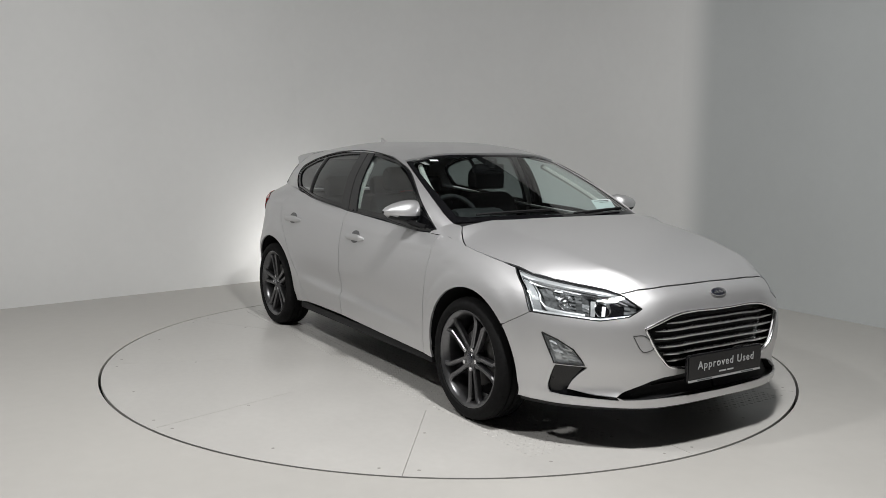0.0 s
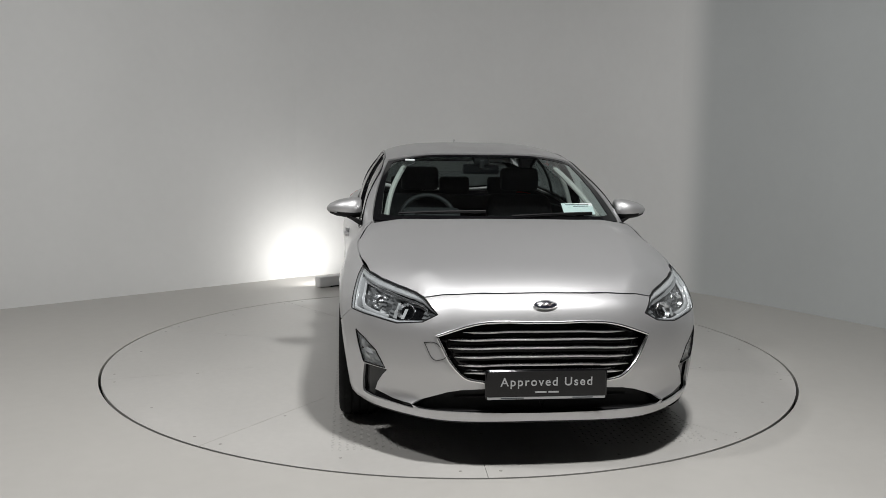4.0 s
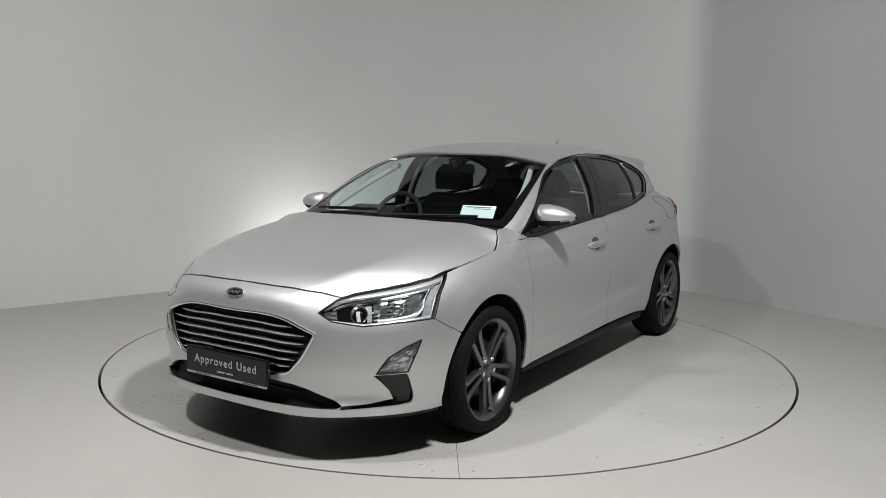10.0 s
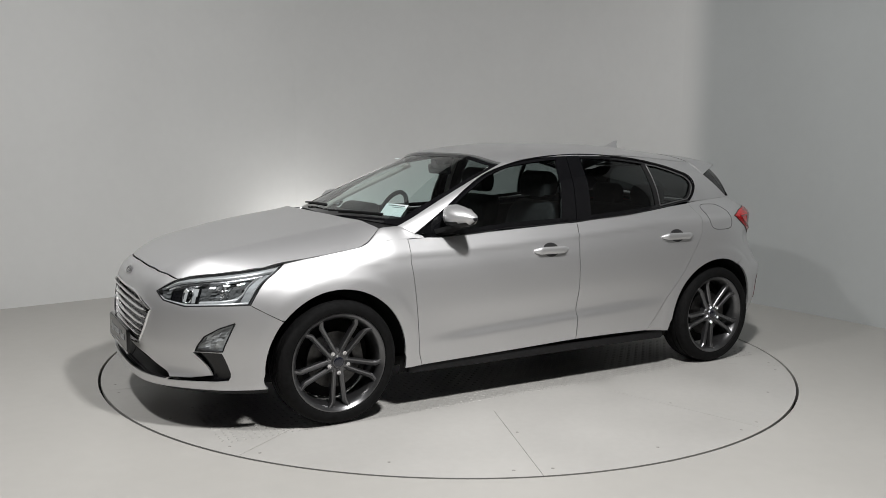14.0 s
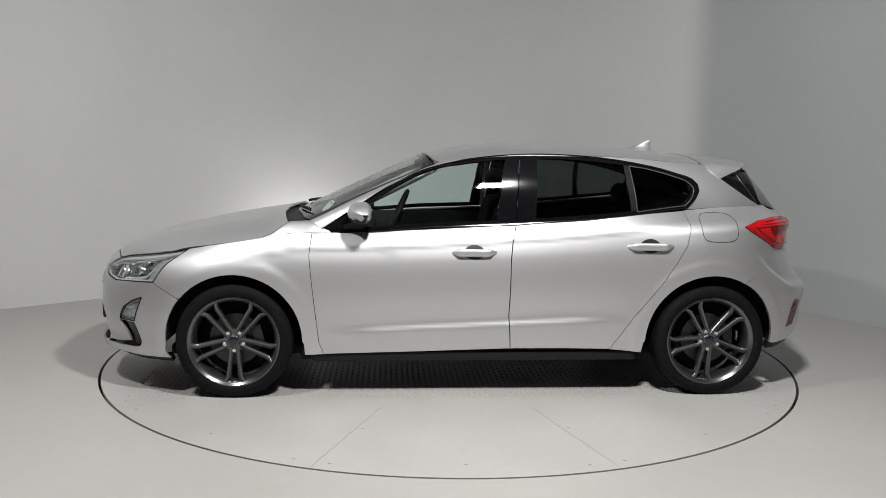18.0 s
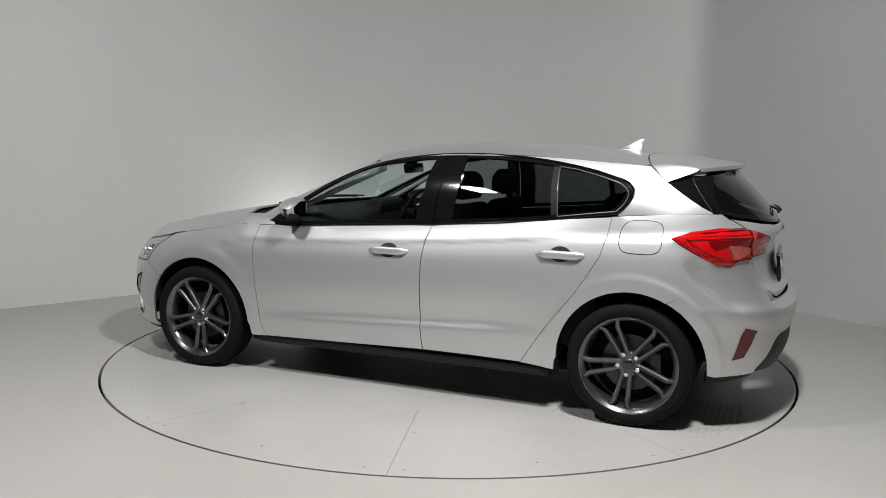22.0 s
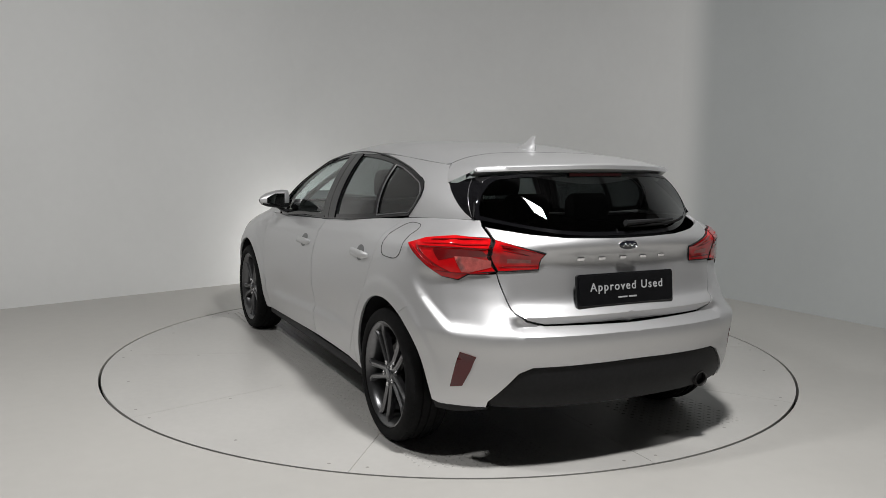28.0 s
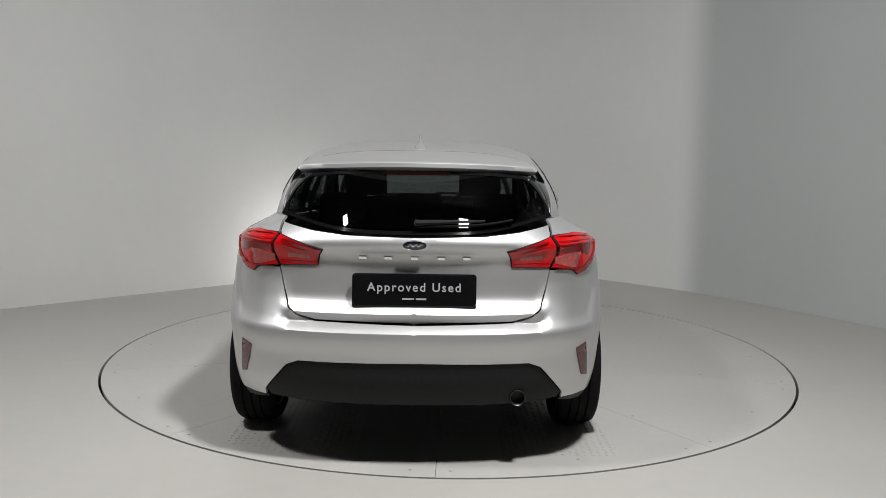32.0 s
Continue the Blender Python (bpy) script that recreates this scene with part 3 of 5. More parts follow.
FR, RR = .375, .378  # wheel-arch radii
top = lambda *xs: [(x, float(SHOULDER(x))) for x in xs]
HL_LOW = [(.466, .680, "y"), (.53, .645, "y"), (.64, .625, "y"), (1.94, .636), (1.79, .643)]
HL_TOP = [(1.605, .822), (1.7, .803), (1.8, .785), (1.9, .768), (2.0, .752), (.52, .737, "y")]
SEAM_F = [(.925, .918), (.938, .80), (.921, .633), (.884, .308), (.858, .238)]
SEAM_B = [(-.222, .968), (-.20, .88), (-.188, .78), (-.186, .6), (-.183, .464), (-.196, .268)]
SEAM_R = [(-1.21, 1.056), (-1.216, .962), (-1.19, .868), (-1.13, .765), (-1.06, .66), (-.897, .45), (-.772, .263)]
TL_OUT = [(-1.53, .972), (-1.62, 1.004), (-1.745, 1.022), (.612, 1.014, "t"), (.605, .878, "t"), (.70, .868, "t"), (-1.80, .838), (-1.74, .848), (-1.66, .895)]
TL_IN = [(.600, 1.010, "t"), (.402, .955, "t"), (.425, .885, "t"), (.594, .878, "t")]
GRILLE = [(0, .656, "y"), (.325, .643, "y"), (.472, .592, "y"), (.395, .455, "y"), (.35, .412, "y"), (.28, .395, "y"), (0, .385, "y")]
INTAKE = [(0, .375, "y"), (.36, .352, "y"), (.42, .340, "y"), (.545, .288, "y"), (.575, .272, "y"), (.55, .260, "y"), (.38, .266, "y"), (0, .262, "y")]
FOG = [(1.860, .556), (1.912, .417), (.690, .413, "y"), (.710, .450, "y"), (1.985, .487), (1.925, .53)]
POCKET = [(.682, .405, "y"), (1.916, .406), (1.888, .270), (1.93, .264), (.568, .257, "y"), (.578, .271, "y"), (.655, .277, "y"), (.732, .292, "y"), (.722, .335, "y"), (.700, .380, "y")]
DIFFUSER = [(0, .483, "t"), (.50, .478, "t"), (.555, .455, "t"), (.635, .36, "t"), (.66, .325, "t"), (.64, .295, "t"), (.5, .285, "t"), (0, .28, "t")]


def lower_body():
    fender = HL_LOW[-1:] + [(1.655, .565)] + arc(1.35, .32, FR, 40, 180) + [(.965, .30), (.962, .236)] + SEAM_F[::-1] + top(1.0, 1.1, 1.17, 1.3, 1.4, 1.5) + HL_TOP[:1]
    vf = skin(body, outline(fender), gap=.0006, h=.025)
    # the strip from the fender up to the foot of the windscreen pillar
    ring = lambda u: tuple(ring_at(BELT, u))
    cut = lambda x: (x, float(HOOD_Y(x)) + .004, float(HOOD_E(x)) - .001)
    ties = [(1.2, cut(1.2)), (1.15, cut(1.15)), (1.10, cut(1.10)), (1.05, cut(1.062)), (.99, (1.0, .733, .979)), (.94, ring(2.08)), (.91, ring(2.25)), (.875, ring(2.5)), (.82, ring(2.75))]
    both4 = spline_nd([(x, *q) for x, q in ties], 26)
    a = [body(s_at(k[0], float(SHOULDER(k[0])) - .002), float(SHOULDER(k[0])) - .002) for k in both4]
    b = [k[1:] for k in both4]
    rows = []
    for p, q in zip(a, b):
        ln = float(np.linalg.norm(q - p))
        sp = s_at(p[0], p[2])
        ta = p - body(sp, p[2] - .015)
        ta = ta / np.linalg.norm(ta) * ln * .5
        tb = (q - p) * np.array((.6, 1.0, .25))
        rows.append([p * (1 + 2 * t) * (1 - t) ** 2 + ta * t * (1 - t) ** 2 + q * t * t * (3 - 2 * t) + tb * t * t * (t - 1) for t in np.linspace(0, 1, 10)])
    g = grid_mesh(rows)
    sides("front_fender", merged(vf, (g[0], [q[::-1] for q in g[1]])), PAINT)
    fd = SEAM_F + [(.3, .252)] + SEAM_B[::-1] + top(-.1, 0.2, .5, .8)
    fdoor = sides("front_door", skin(body, outline(fd), h=.017), PAINT)
    rd = SEAM_B + [(-.5, .268)] + SEAM_R[::-1] + top(-1.0, -.7, -.4)
    rdoor = sides("rear_door", skin(body, outline(rd), h=.017), PAINT)
    tl_low = [TL_OUT[6], TL_OUT[7], TL_OUT[8], TL_OUT[0], TL_OUT[1], TL_OUT[2]]
    quarter = SEAM_R + [(-.955, .245), (-.962, .30)] + arc(-1.35, .32, RR, 0, 118) + [TL_OUT[6]] + tl_low[1:] + [(.613, 1.02, "t"), (.612, 1.062, "t")] + top(-1.74, -1.6, -1.4)
    sides("rear_quarter", skin(body, outline(quarter), gap=.0004, h=.017), PAINT)
    bumper = [(0, .772, "y"), (.30, .768, "y"), (.44, .757, "y"), (.518, .740, "y")] + HL_LOW + [(1.655, .565)] + arc(1.35, .32, FR, 39, -4, 8) + [(1.70, .215), (1.85, .212), (.66, .215, "y"), (.45, .215, "y"), (0, .222, "y")]
    # openings of the nose reach the middle line, so the bumper's half is traced round them
    half = bumper[:-1] + [(0, .222, "y"), (0, .262, "y")] + INTAKE[::-1][1:-1] + [(0, .375, "y"), (0, .385, "y")] + GRILLE[::-1][1:-1] + [(0, .656, "y")]
    put_bm("front_bumper", both(skin(body, outline(half), [outline(FOG), outline(POCKET)], edge_free=0.0, h=.025)), PAINT)
    rb = [(-1.775, .835)] + arc(-1.35, .32, RR, 118, 184, 16) + [(-1.76, .285), (.66, .295, "t")] + [p for p in DIFFUSER[::-1] if p[0] >= .5 and p[1] > .31] + [(0, .483, "t"), (0, .645, "t"), (.43, .652, "t"), (.51, .672, "t"), (.555, .705, "t"), (.60, .868, "t"), (.70, .864, "t")]
    put_bm("rear_bumper", both(skin(body, outline(rb), edge_free=S_END, h=.016)), PAINT)
    sides("bumper_lip", skin(body, outline([(-1.724, .300), (-1.78, .288), (.668, .300, "t"), (.650, .282, "t"), (-1.82, .252), (-1.722, .250)]), gap=0, h=.02, push=-.006, lip=.03), BLACK, label="matt black lower edge of the rear bumper")
    put_bm("rear_diffuser", both(skin(body, outline(DIFFUSER), edge_free=S_END, push=-.006)), BLACK, label="matt black plastic lower rear bumper")
    gate = [(0, .6475, "t"), (.43, .6545, "t"), (.508, .6745, "t"), (.5535, .7065, "t"), (.601, .872, "t"), TL_IN[3], TL_IN[2], TL_IN[1], TL_IN[0], (.605, 1.02, "t"), (.602, 1.062, "t"), (.45, 1.036, "t"), (.3, 1.022, "t"), (0, 1.016, "t")]
    tg = put_bm("tailgate", both(skin(body, outline(gate), edge_free=S_END, h=.016)), PAINT)
    return fdoor, rdoor, tg


FDOOR, RDOOR, GATE = lower_body()


def hood():
    edge_z = lambda y: float(np.interp(y, (0, .30, .44, .518), (.772, .768, .757, .740)))
    nose = [body(s_at(y, edge_z(y), "y"), edge_z(y)) for y in (0, .1, .2, .3, .34, .37, .40, .43, .46, .49, .518)]
    front = [(float(p[0]) - .0005, float(p[1])) for p in nose]
    side = [(x, float(HOOD_Y(x)) - .001) for x in (2.03, 2.0, 1.95, 1.9, 1.8, 1.7, 1.605, 1.5, 1.4, 1.3, 1.2, 1.15, 1.10, 1.062)]
    back = [(1.066, .72), (1.082, .65), (1.115, .4), (1.13, 0)]
    loop = [(b, a) for a, b in front + side + back]
    fy = curve_1d(*[(p[1], p[0]) for p in nose])
    fz = curve_1d(*[(p[1], p[2] - hood_top(p[0], p[1])[2]) for p in nose])

    def fn(y, x):
        p = hood_top(x, y)
        p[..., 2] += fz(np.abs(y)) * np.exp(-np.clip(fy(np.abs(y)) - x, 0, 9) / .07) * step(.60, .52, np.abs(y))
        return p

    put_bm("bonnet", both(skin(fn, loop, edge_free=0.0, h=.022, gap=.0018)), PAINT)


hood()

DLO = [(.88, .932), (.66, 1.075), (.50, 1.175), (.345, 1.252), (.18, 1.305), (.02, 1.337), (-.28, 1.366), (-.60, 1.362), (-.93, 1.325), (-1.18, 1.268), (-1.29, 1.225), (-1.312, 1.195), (-1.285, 1.12), (-1.238, 1.072),
       (-.8, 1.021), (-.222, .974), (.3, .953)]


DLO = [tuple(p) for p in spline_nd(DLO[:14], 64)] + DLO[14:]
DLO_TOP = 64


# the joint from the roof down to the black fin beside the rear window, and the fin's outer edge
SPOILER_JOINT = [uv_at(-1.37, 1.319), uv_at(-1.40, 1.293), uv_at(-1.435, 1.266), uv_at(-1.465, 1.240)]
FIN = [SPOILER_JOINT[-1]] + [uv_at(a, b) for a, b in ((-1.51, 1.207), (-1.555, 1.176), (-1.60, 1.146), (-1.65, 1.114))] + [(9.02, .012)]


def glasshouse():
    # painted roof rails and pillars round the side windows
    a = [(2.08 - .06 * max(0, 1 - v / .08), v) for v in np.linspace(-.05, 1, 13)]
    topu = [(u, 1.0) for u in np.linspace(2.1, 7.94, 34)]
    d = SPOILER_JOINT + FIN[1:]
    low = [(u, 0.0) for u in np.linspace(8.98, 7.4, 8)]
    dl = glass_outline(DLO)
    # the frame runs round the opening, which is open to the belt
    up = glass_outline(DLO[:DLO_TOP])
    loop = a + topu + d + low + [(uv_at(-1.24, 1.066)[0], 0.0)] + up[::-1] + [(up[0][0], -.03), (2.3, -.05), (2.1, -.055)]
    sides("roof_rail", skin(cabin, loop, scale=.42, gap=-.0012, h=.022, lip=.02), PAINT)
    # dark window surround, then panes a little behind it
    inner = shrink(dense(dl, .03, .42), .062, .42)
    sides("window_surround", skin(cabin, dl, [[tuple(p) for p in inner[::1]]], scale=.42, gap=.0, h=.012, eh=.02, push=-.004, lip=.01), GLOSSB, label="black window surround")
    W = lambda pts: glass_outline(pts)
    fw = [(.80, .965), (.66, 1.055), (.50, 1.155), (.345, 1.235), (.18, 1.288), (.02, 1.32), (-.19, 1.345), (-.125, .982), (.3, .966)]
    rw = [(-.335, .996), (-.35, 1.20), (-.36, 1.348), (-.60, 1.346), (-.875, 1.315), (-.895, 1.15), (-.90, 1.043)]
    qw = [(-.93, 1.048), (-.92, 1.15), (-.905, 1.31)] + [tuple(p) for p in spline_nd([(-1.0, 1.297), (-1.16, 1.255), (-1.258, 1.215), (-1.283, 1.185), (-1.265, 1.125), (-1.225, 1.083)], 20)]
    for nm, pts, mat, par in (("window_pane", fw, GLASS, FDOOR), ("window_pane", rw, PRIVACY, RDOOR), ("window_pane", qw, PRIVACY, RDOOR)):
        sides(nm, skin(cabin, W(pts), scale=.42, gap=-.012, h=.03, eh=.03, push=-.012, lip=0), mat, par)
    for pil, par in (([(-.11, .975), (-.145, 1.17), (-.182, 1.352), (-.262, 1.357), (-.240, 1.19), (-.222, .98)], FDOOR), ([(-.228, .98), (-.246, 1.19), (-.268, 1.357), (-.365, 1.36), (-.355, 1.20), (-.338, .985)], RDOOR)):
        sides("pillar_cover", skin(cabin, W(pil), scale=.42, gap=0, h=.016, eh=.01, push=.0005, lip=.012), GLOSSB, par, "gloss black pillar cover")
    div = [(-.895, 1.048), (-.885, 1.15), (-.872, 1.318), (-.90, 1.314), (-.915, 1.15), (-.925, 1.05)]
    sides("pillar_cover", skin(cabin, W(div), scale=.42, gap=0, h=.03, push=-.004, lip=.012), BLACK, RDOOR, "black bar between the panes")
    # mouldings along the windows' edges
    edge = dense(dl, .02, .42)
    sides("window_moulding", tube([on_cabin_side(*p, .001) for p in list(edge) + [edge[0]]], .0045, 6, False), GLOSSB, label="satin black moulding round the side windows")
    q = dense(W(qw), .02, .42)
    sides("pane_seal", tube([on_cabin_side(*p, -.004) for p in list(q) + [q[0]]], .0035, 6, False), BEZEL, RDOOR, "grey seal round the quarter pane")
    # windscreen
    ws = [(0, .0), (.8, .0), (1.5, .0), (2.05, .01), (2.06, .5), (2.06, .985), (1.2, .988), (.5, .988), (0, .988)]
    glassv = [(0, .05), (.8, .055), (1.6, .06), (1.84, .09), (1.90, .5), (1.91, .92), (1.80, .955), (.5, .955), (0, .955)]
    put_bm("windscreen", both(skin(cabin, glassv, scale=.42, gap=-.01, h=.04, eh=.03, push=-.006, lip=0, edge_free=0.0)), GLASS, label="green-tinted windscreen")
    band = ws + glassv[::-1]
    put_bm("windscreen_border", both(skin(cabin, band, scale=.42, gap=0.0005, h=.03, push=-.004, lip=.006, edge_free=0.0)), GLOSSB, label="black ceramic border of the windscreen")
    # rear window
    E = float(UN)
    rearo = FIN[::-1] + [(8.48, .72), (8.75, .86), (9.05, .95), (9.5, .985), (10.2, .99), (11, .99), (E, .99), (E, .01), (11, .01), (10.3, .01)]
    rearg = [(9.95, .08), (9.80, .25), (9.70, .5), (9.75, .75), (9.9, .88), (10.4, .92), (11, .92), (E, .92), (E, .06), (11, .06), (10.4, .06)]
    put_bm("rear_window", both(skin(cabin, rearg, scale=.42, gap=-.01, h=.04, eh=.03, push=-.006, lip=0, edge_free=E)), DARKGLASS, GATE, "dark tinted rear window")
    k = rearo.index((E, .99)) + 1
    seam = spline_nd([(8.95, .90), (8.92, .70), (8.93, .45), (8.97, .24), (9.03, .06)], 16)
    sides("fin_seam", tube([on_cabin_side(*p, -.002) for p in seam], .0014, 6), BEZEL, [GATE, GATE], "thin grey seam between fin and rear window")
    put_bm("rear_window_border", both(skin(cabin, rearo[:k] + [rearg[7]] + rearg[6::-1] + rearg[:7:-1] + rearo[k:], scale=.42, gap=.0005, h=.03, push=-.004, lip=.006, edge_free=E)), GLOSSB, GATE, "gloss black border of the rear window")


glasshouse()


def roof():
    us = np.linspace(0, 9.4, 90)
    rail = ring_at(RAIL, us)
    edge = [(float(p[1]), float(p[0])) for p in rail if p[0] > -1.36]
    back = [(.55, -1.37), (.45, -1.335), (.2, -1.31), (0, -1.305)]
    put_bm("roof", both(skin(lambda y, x: roof_top(x, y), edge + back, edge_free=0.0, h=.035, lip=.012, gap=.001)), PAINT)
    # spoiler: upper skin on from the roof, thick rear lip, hollow underside
    rows = []
    tip = cabin(*SPOILER_JOINT[-1]) + np.array((0, .003, 0))
    for i in range(30):
        k = min(i / 23, 1)
        y = .552 * k
        x0 = -1.312 - .058 * k ** 3
        a = np.array((x0, y, roof_top(x0, y)[2] + .001))
        b = np.array((-1.80 + .60 * y * y, y, 1.333 - .020 * k * k))
        if i > 23:
            q = (i - 23) / 6
            a = a + (tip - a) * q + np.array((0, .010, .006)) * math.sin(math.pi * q)
            b = b + np.array((-.004, .012, -.010)) * q
        line = [a - np.array((0, .002, .016)), a]
        for t in (.25, .5, .75, .9):
            line.append(a + (b - a) * t + np.array((0, 0, .010 * (1 - max(0, i - 23) / 6))) * math.sin(math.pi * t))
        h = .026 * (1 - .65 * max(0, i - 23) / 6)
        line += [b + np.array((.006, 0, .002)), b - np.array((0, 0, .003)), b + np.array((-.002, 0, -h * .8)), b + np.array((.006, 0, -h)), b + np.array((.03, -.004, -h - .010)), b + np.array((.09, -.02, -h - .018)), a + (b - a) * .45 + np.array((0, -.03, -.045 if i < 24 else -.010))]
        rows.append(line)
    v, f = grid_mesh(rows)
    half = [(-1.3085 - .058 * (y / .552) ** 3, y) for y in np.linspace(0, .552, 24)]
    line = [np.array((a, b * sg, roof_top(a, b)[2] - .0005)) for sg, pts in ((-1, half[:0:-1]), (1, half)) for a, b in pts]
    put("roof_joint", tube(line, .0022, 6, False), SEAM, label="thin dark joint between roof and spoiler")
    put_bm("spoiler", both((v, [q[::-1] for q in f])), PAINT, GATE, "silver roof spoiler over the rear window")


roof()


def under():
    # dark inner shell behind the panel joints, with the wheel wells left open
    rows = []
    S = np.linspace(0, S_END, 140)
    for k in np.linspace(0, 1, 26):
        row = []
        for s in S:
            x = body(s, .5)[0]
            zt = float(SHOULDER(x)) - .02
            z = .20 + (zt - .20) * k
            p = body(s, z)
            c = np.array((np.clip(p[0], -1.6, 1.6), 0, z))
            d = (c - p)
            row.append(p + d / max(np.linalg.norm(d), 1e-6) * (.03 + .06 * float(step(1.45, 1.7, p[0]))))
        rows.append(row)
    v, f = grid_mesh(rows)
    keep = []
    for q in f:
        c = v[list(q)].mean(0)
        if min(math.hypot(c[0] - 1.35, c[2] - .32), math.hypot(c[0] + 1.35, c[2] - .32)) > .39 and (c[2] > .30 or abs(c[0]) < 1.2):
            keep.append(q)
    put_bm("inner_shell", both((v, keep)), DARK)
    put_bm("floor_pan", box_bm(3.4, 1.30, .06, pose(.05, 0, .22), .02), DARK)
    b = box_bm(1.86, .10, .055, pose(0, .79, .222), .016)
    put_bm("sill", b, BLACK, label="matt black sill cover")
    put_bm("sill", box_bm(1.86, .10, .055, pose(0, -.79, .222), .016), BLACK, label="matt black sill cover")
    for x, r in ((1.35, FR), (-1.35, RR)):
        for sgn in (1, -1):
            rows = []
            for a in np.linspace(-.05, math.pi + .05, 40):
                lx, lz = x + (r + .012) * math.cos(a), .32 + (r + .012) * math.sin(a)
                yo = min(.875, float(body(s_at(lx, lz), lz)[1]) - .014)
                rows.append([(lx, sgn * y, lz) for y in (yo, yo - .015, .62, .55)])
            cen = [(x, sgn * .55, .32)]
            v, f = grid_mesh(rows)
            o = len(v)
            v = np.concatenate([v, cen])
            f += [(i * 4 + 3, (i + 1) * 4 + 3, o) for i in range(39)]
            put("arch_liner", (v, f), BLACK)


under()


# ---- wheels ----
def wheel():
    w = new("wheel")
    R = .3205
    prof = [(.252, .088), (.258, .100), (.272, .106), (.290, .104), (.306, .096), (.315, .082), (R, .062), (R, .046), (R - .007, .044), (R - .007, .037), (R, .035), (R, .006), (R - .007, .004), (R - .007, -.004), (R, -.006), (R, -.035), (R - .007, -.037),
            (R - .007, -.044), (R, -.046), (R, -.062), (.315, -.082), (.306, -.096), (.290, -.104), (.272, -.106), (.258, -.10), (.250, -.088)]
    t = link_mesh("tyre", *spin(prof, 96), RUBBER, w, "black road tyre with grooved tread", True, 32)
    # tread blocks at the tyre's shoulders
    v, f = [], []
    for i in range(72):
        a0 = 2 * math.pi * i / 72
        for d0, d1, sg in ((.05, .088, 1), (-.05, -.088, 1)):
            for a in (a0, a0 + .05):
                for r, d in ((R + .0015, d0), (R - .004, d0 + (d1 - d0) * .8), (R - .014, d0), (R - .02, d0 + (d1 - d0) * .8)):
                    v.append((r * math.cos(a), d, r * math.sin(a)))
            o = len(v) - 8
            f += [(o, o + 1, o + 5, o + 4), (o, o + 2, o + 3, o + 1), (o + 4, o + 5, o + 7, o + 6), (o + 1, o + 3, o + 7, o + 5), (o, o + 4, o + 6, o + 2)]
    link_mesh("tread", v, f, RUBBER, t, smooth=False)["kind"] = "stuff"
    rim = [(.238, -.085), (.250, -.088), (.254, -.08), (.232, -.06), (.222, -.02), (.226, .04), (.236, .072), (.250, .080), (.2545, .088), (.2535, .094), (.248, .095), (.240, .088), (.230, .080), (.218, .05), (.214, -.02), (.225, -.06)]
    link_mesh("rim", *spin(rim, 96, True), ALLOY, w, "dark grey alloy rim", True, 40)
    # five pairs of spokes, each forking towards the rim
    for k in range(5):
        bm = bmesh.new()
        for sg in (1, -1):
            path = [(.036, .016, .070), (.075, .0205, .0715), (.12, .025, .074), (.165, .029, .0775), (.196, .032, .0815), (.206, .0345, .083), (.230, .052, .085), (.249, .070, .085)]
            half = (.0135, .013, .013, .013, .0132, .0138, .0142, .016)
            rows = []
            for (r, o, d), hw in zip(path, half):
                c = Vector((o * sg, d, r))
                rows.append([(c.x - hw, c.y - .030, c.z), (c.x - hw, c.y - .006, c.z), (c.x - hw * .62, c.y, c.z), (c.x + hw * .1, c.y - .003, c.z), (c.x + hw * .62, c.y, c.z), (c.x + hw, c.y - .006, c.z), (c.x + hw, c.y - .030, c.z)])
            v, f = grid_mesh(rows, True)
            bv = [bm.verts.new(p) for p in v]
            for q in f:
                bm.faces.new([bv[i] for i in q])
        bm.transform(pose(0, 0, 0, 0, 360 / 5 * k + 36 * 5, 0))
        bmesh.ops.recalc_face_normals(bm, faces=bm.faces[:])
        part("spoke", bm, ALLOY, w, flat_angle=28)
    h = link_mesh("hub", *spin([(0.0001, .076), (.030, .076), (.033, .073), (.036, .068), (.058, .068), (.066, .058), (.066, .02), (0.0001, .02)], 40), ALLOY, w, "", True, 35)
    link_mesh("hub_cap", *spin([(0.0001, .0785), (.020, .0785), (.027, .0765), (.028, .070)], 32), BADGE, h, "dark round hub cap")
    for k in range(5):
        a = 2 * math.pi * (k + .5) / 5 + math.pi / 2
        v, f = spin([(.0001, .070), (.005, .070), (.0065, .072), (.0115, .0725), (.0125, .066), (.0125, .05)], 6)
        link_mesh("wheel_nut", [(p[0] + .054 * math.cos(a), p[1] + .006, p[2] + .054 * math.sin(a)) for p in v], f, CHROME, w, "bright steel wheel nut", smooth=False)
    link_mesh("brake_disc", *spin([(.06, .012), (.145, .012), (.147, .008), (.147, -.008), (.06, -.008)], 64), STEEL, w, "worn steel brake disc", True, 30)
    part("brake_caliper", box_bm(.06, .06, .13, pose(-.125, .0, .02, 0, 12, 0), .012), STEEL, w)
    link_mesh("backing", *spin([(.0001, -.03), (.20, -.03), (.21, -.05)], 40), DARK, w)
    return w


WHEEL = wheel()
WHEEL.parent = CAR
WHEEL.matrix_basis = Matrix.Translation(OFF) @ pose(1.35, .797, .3195, 0, 0, 0)
for wx, wy, ang, rz in ((-1.35, .795, -9, 0), (1.35, -.797, 12, 180), (-1.35, -.795, 47, 180)):
    copy_thing(WHEEL, Matrix.Translation(OFF) @ pose(wx, wy, .3195, 0, 0, rz) @ pose(0, 0, 0, 0, ang, 0))


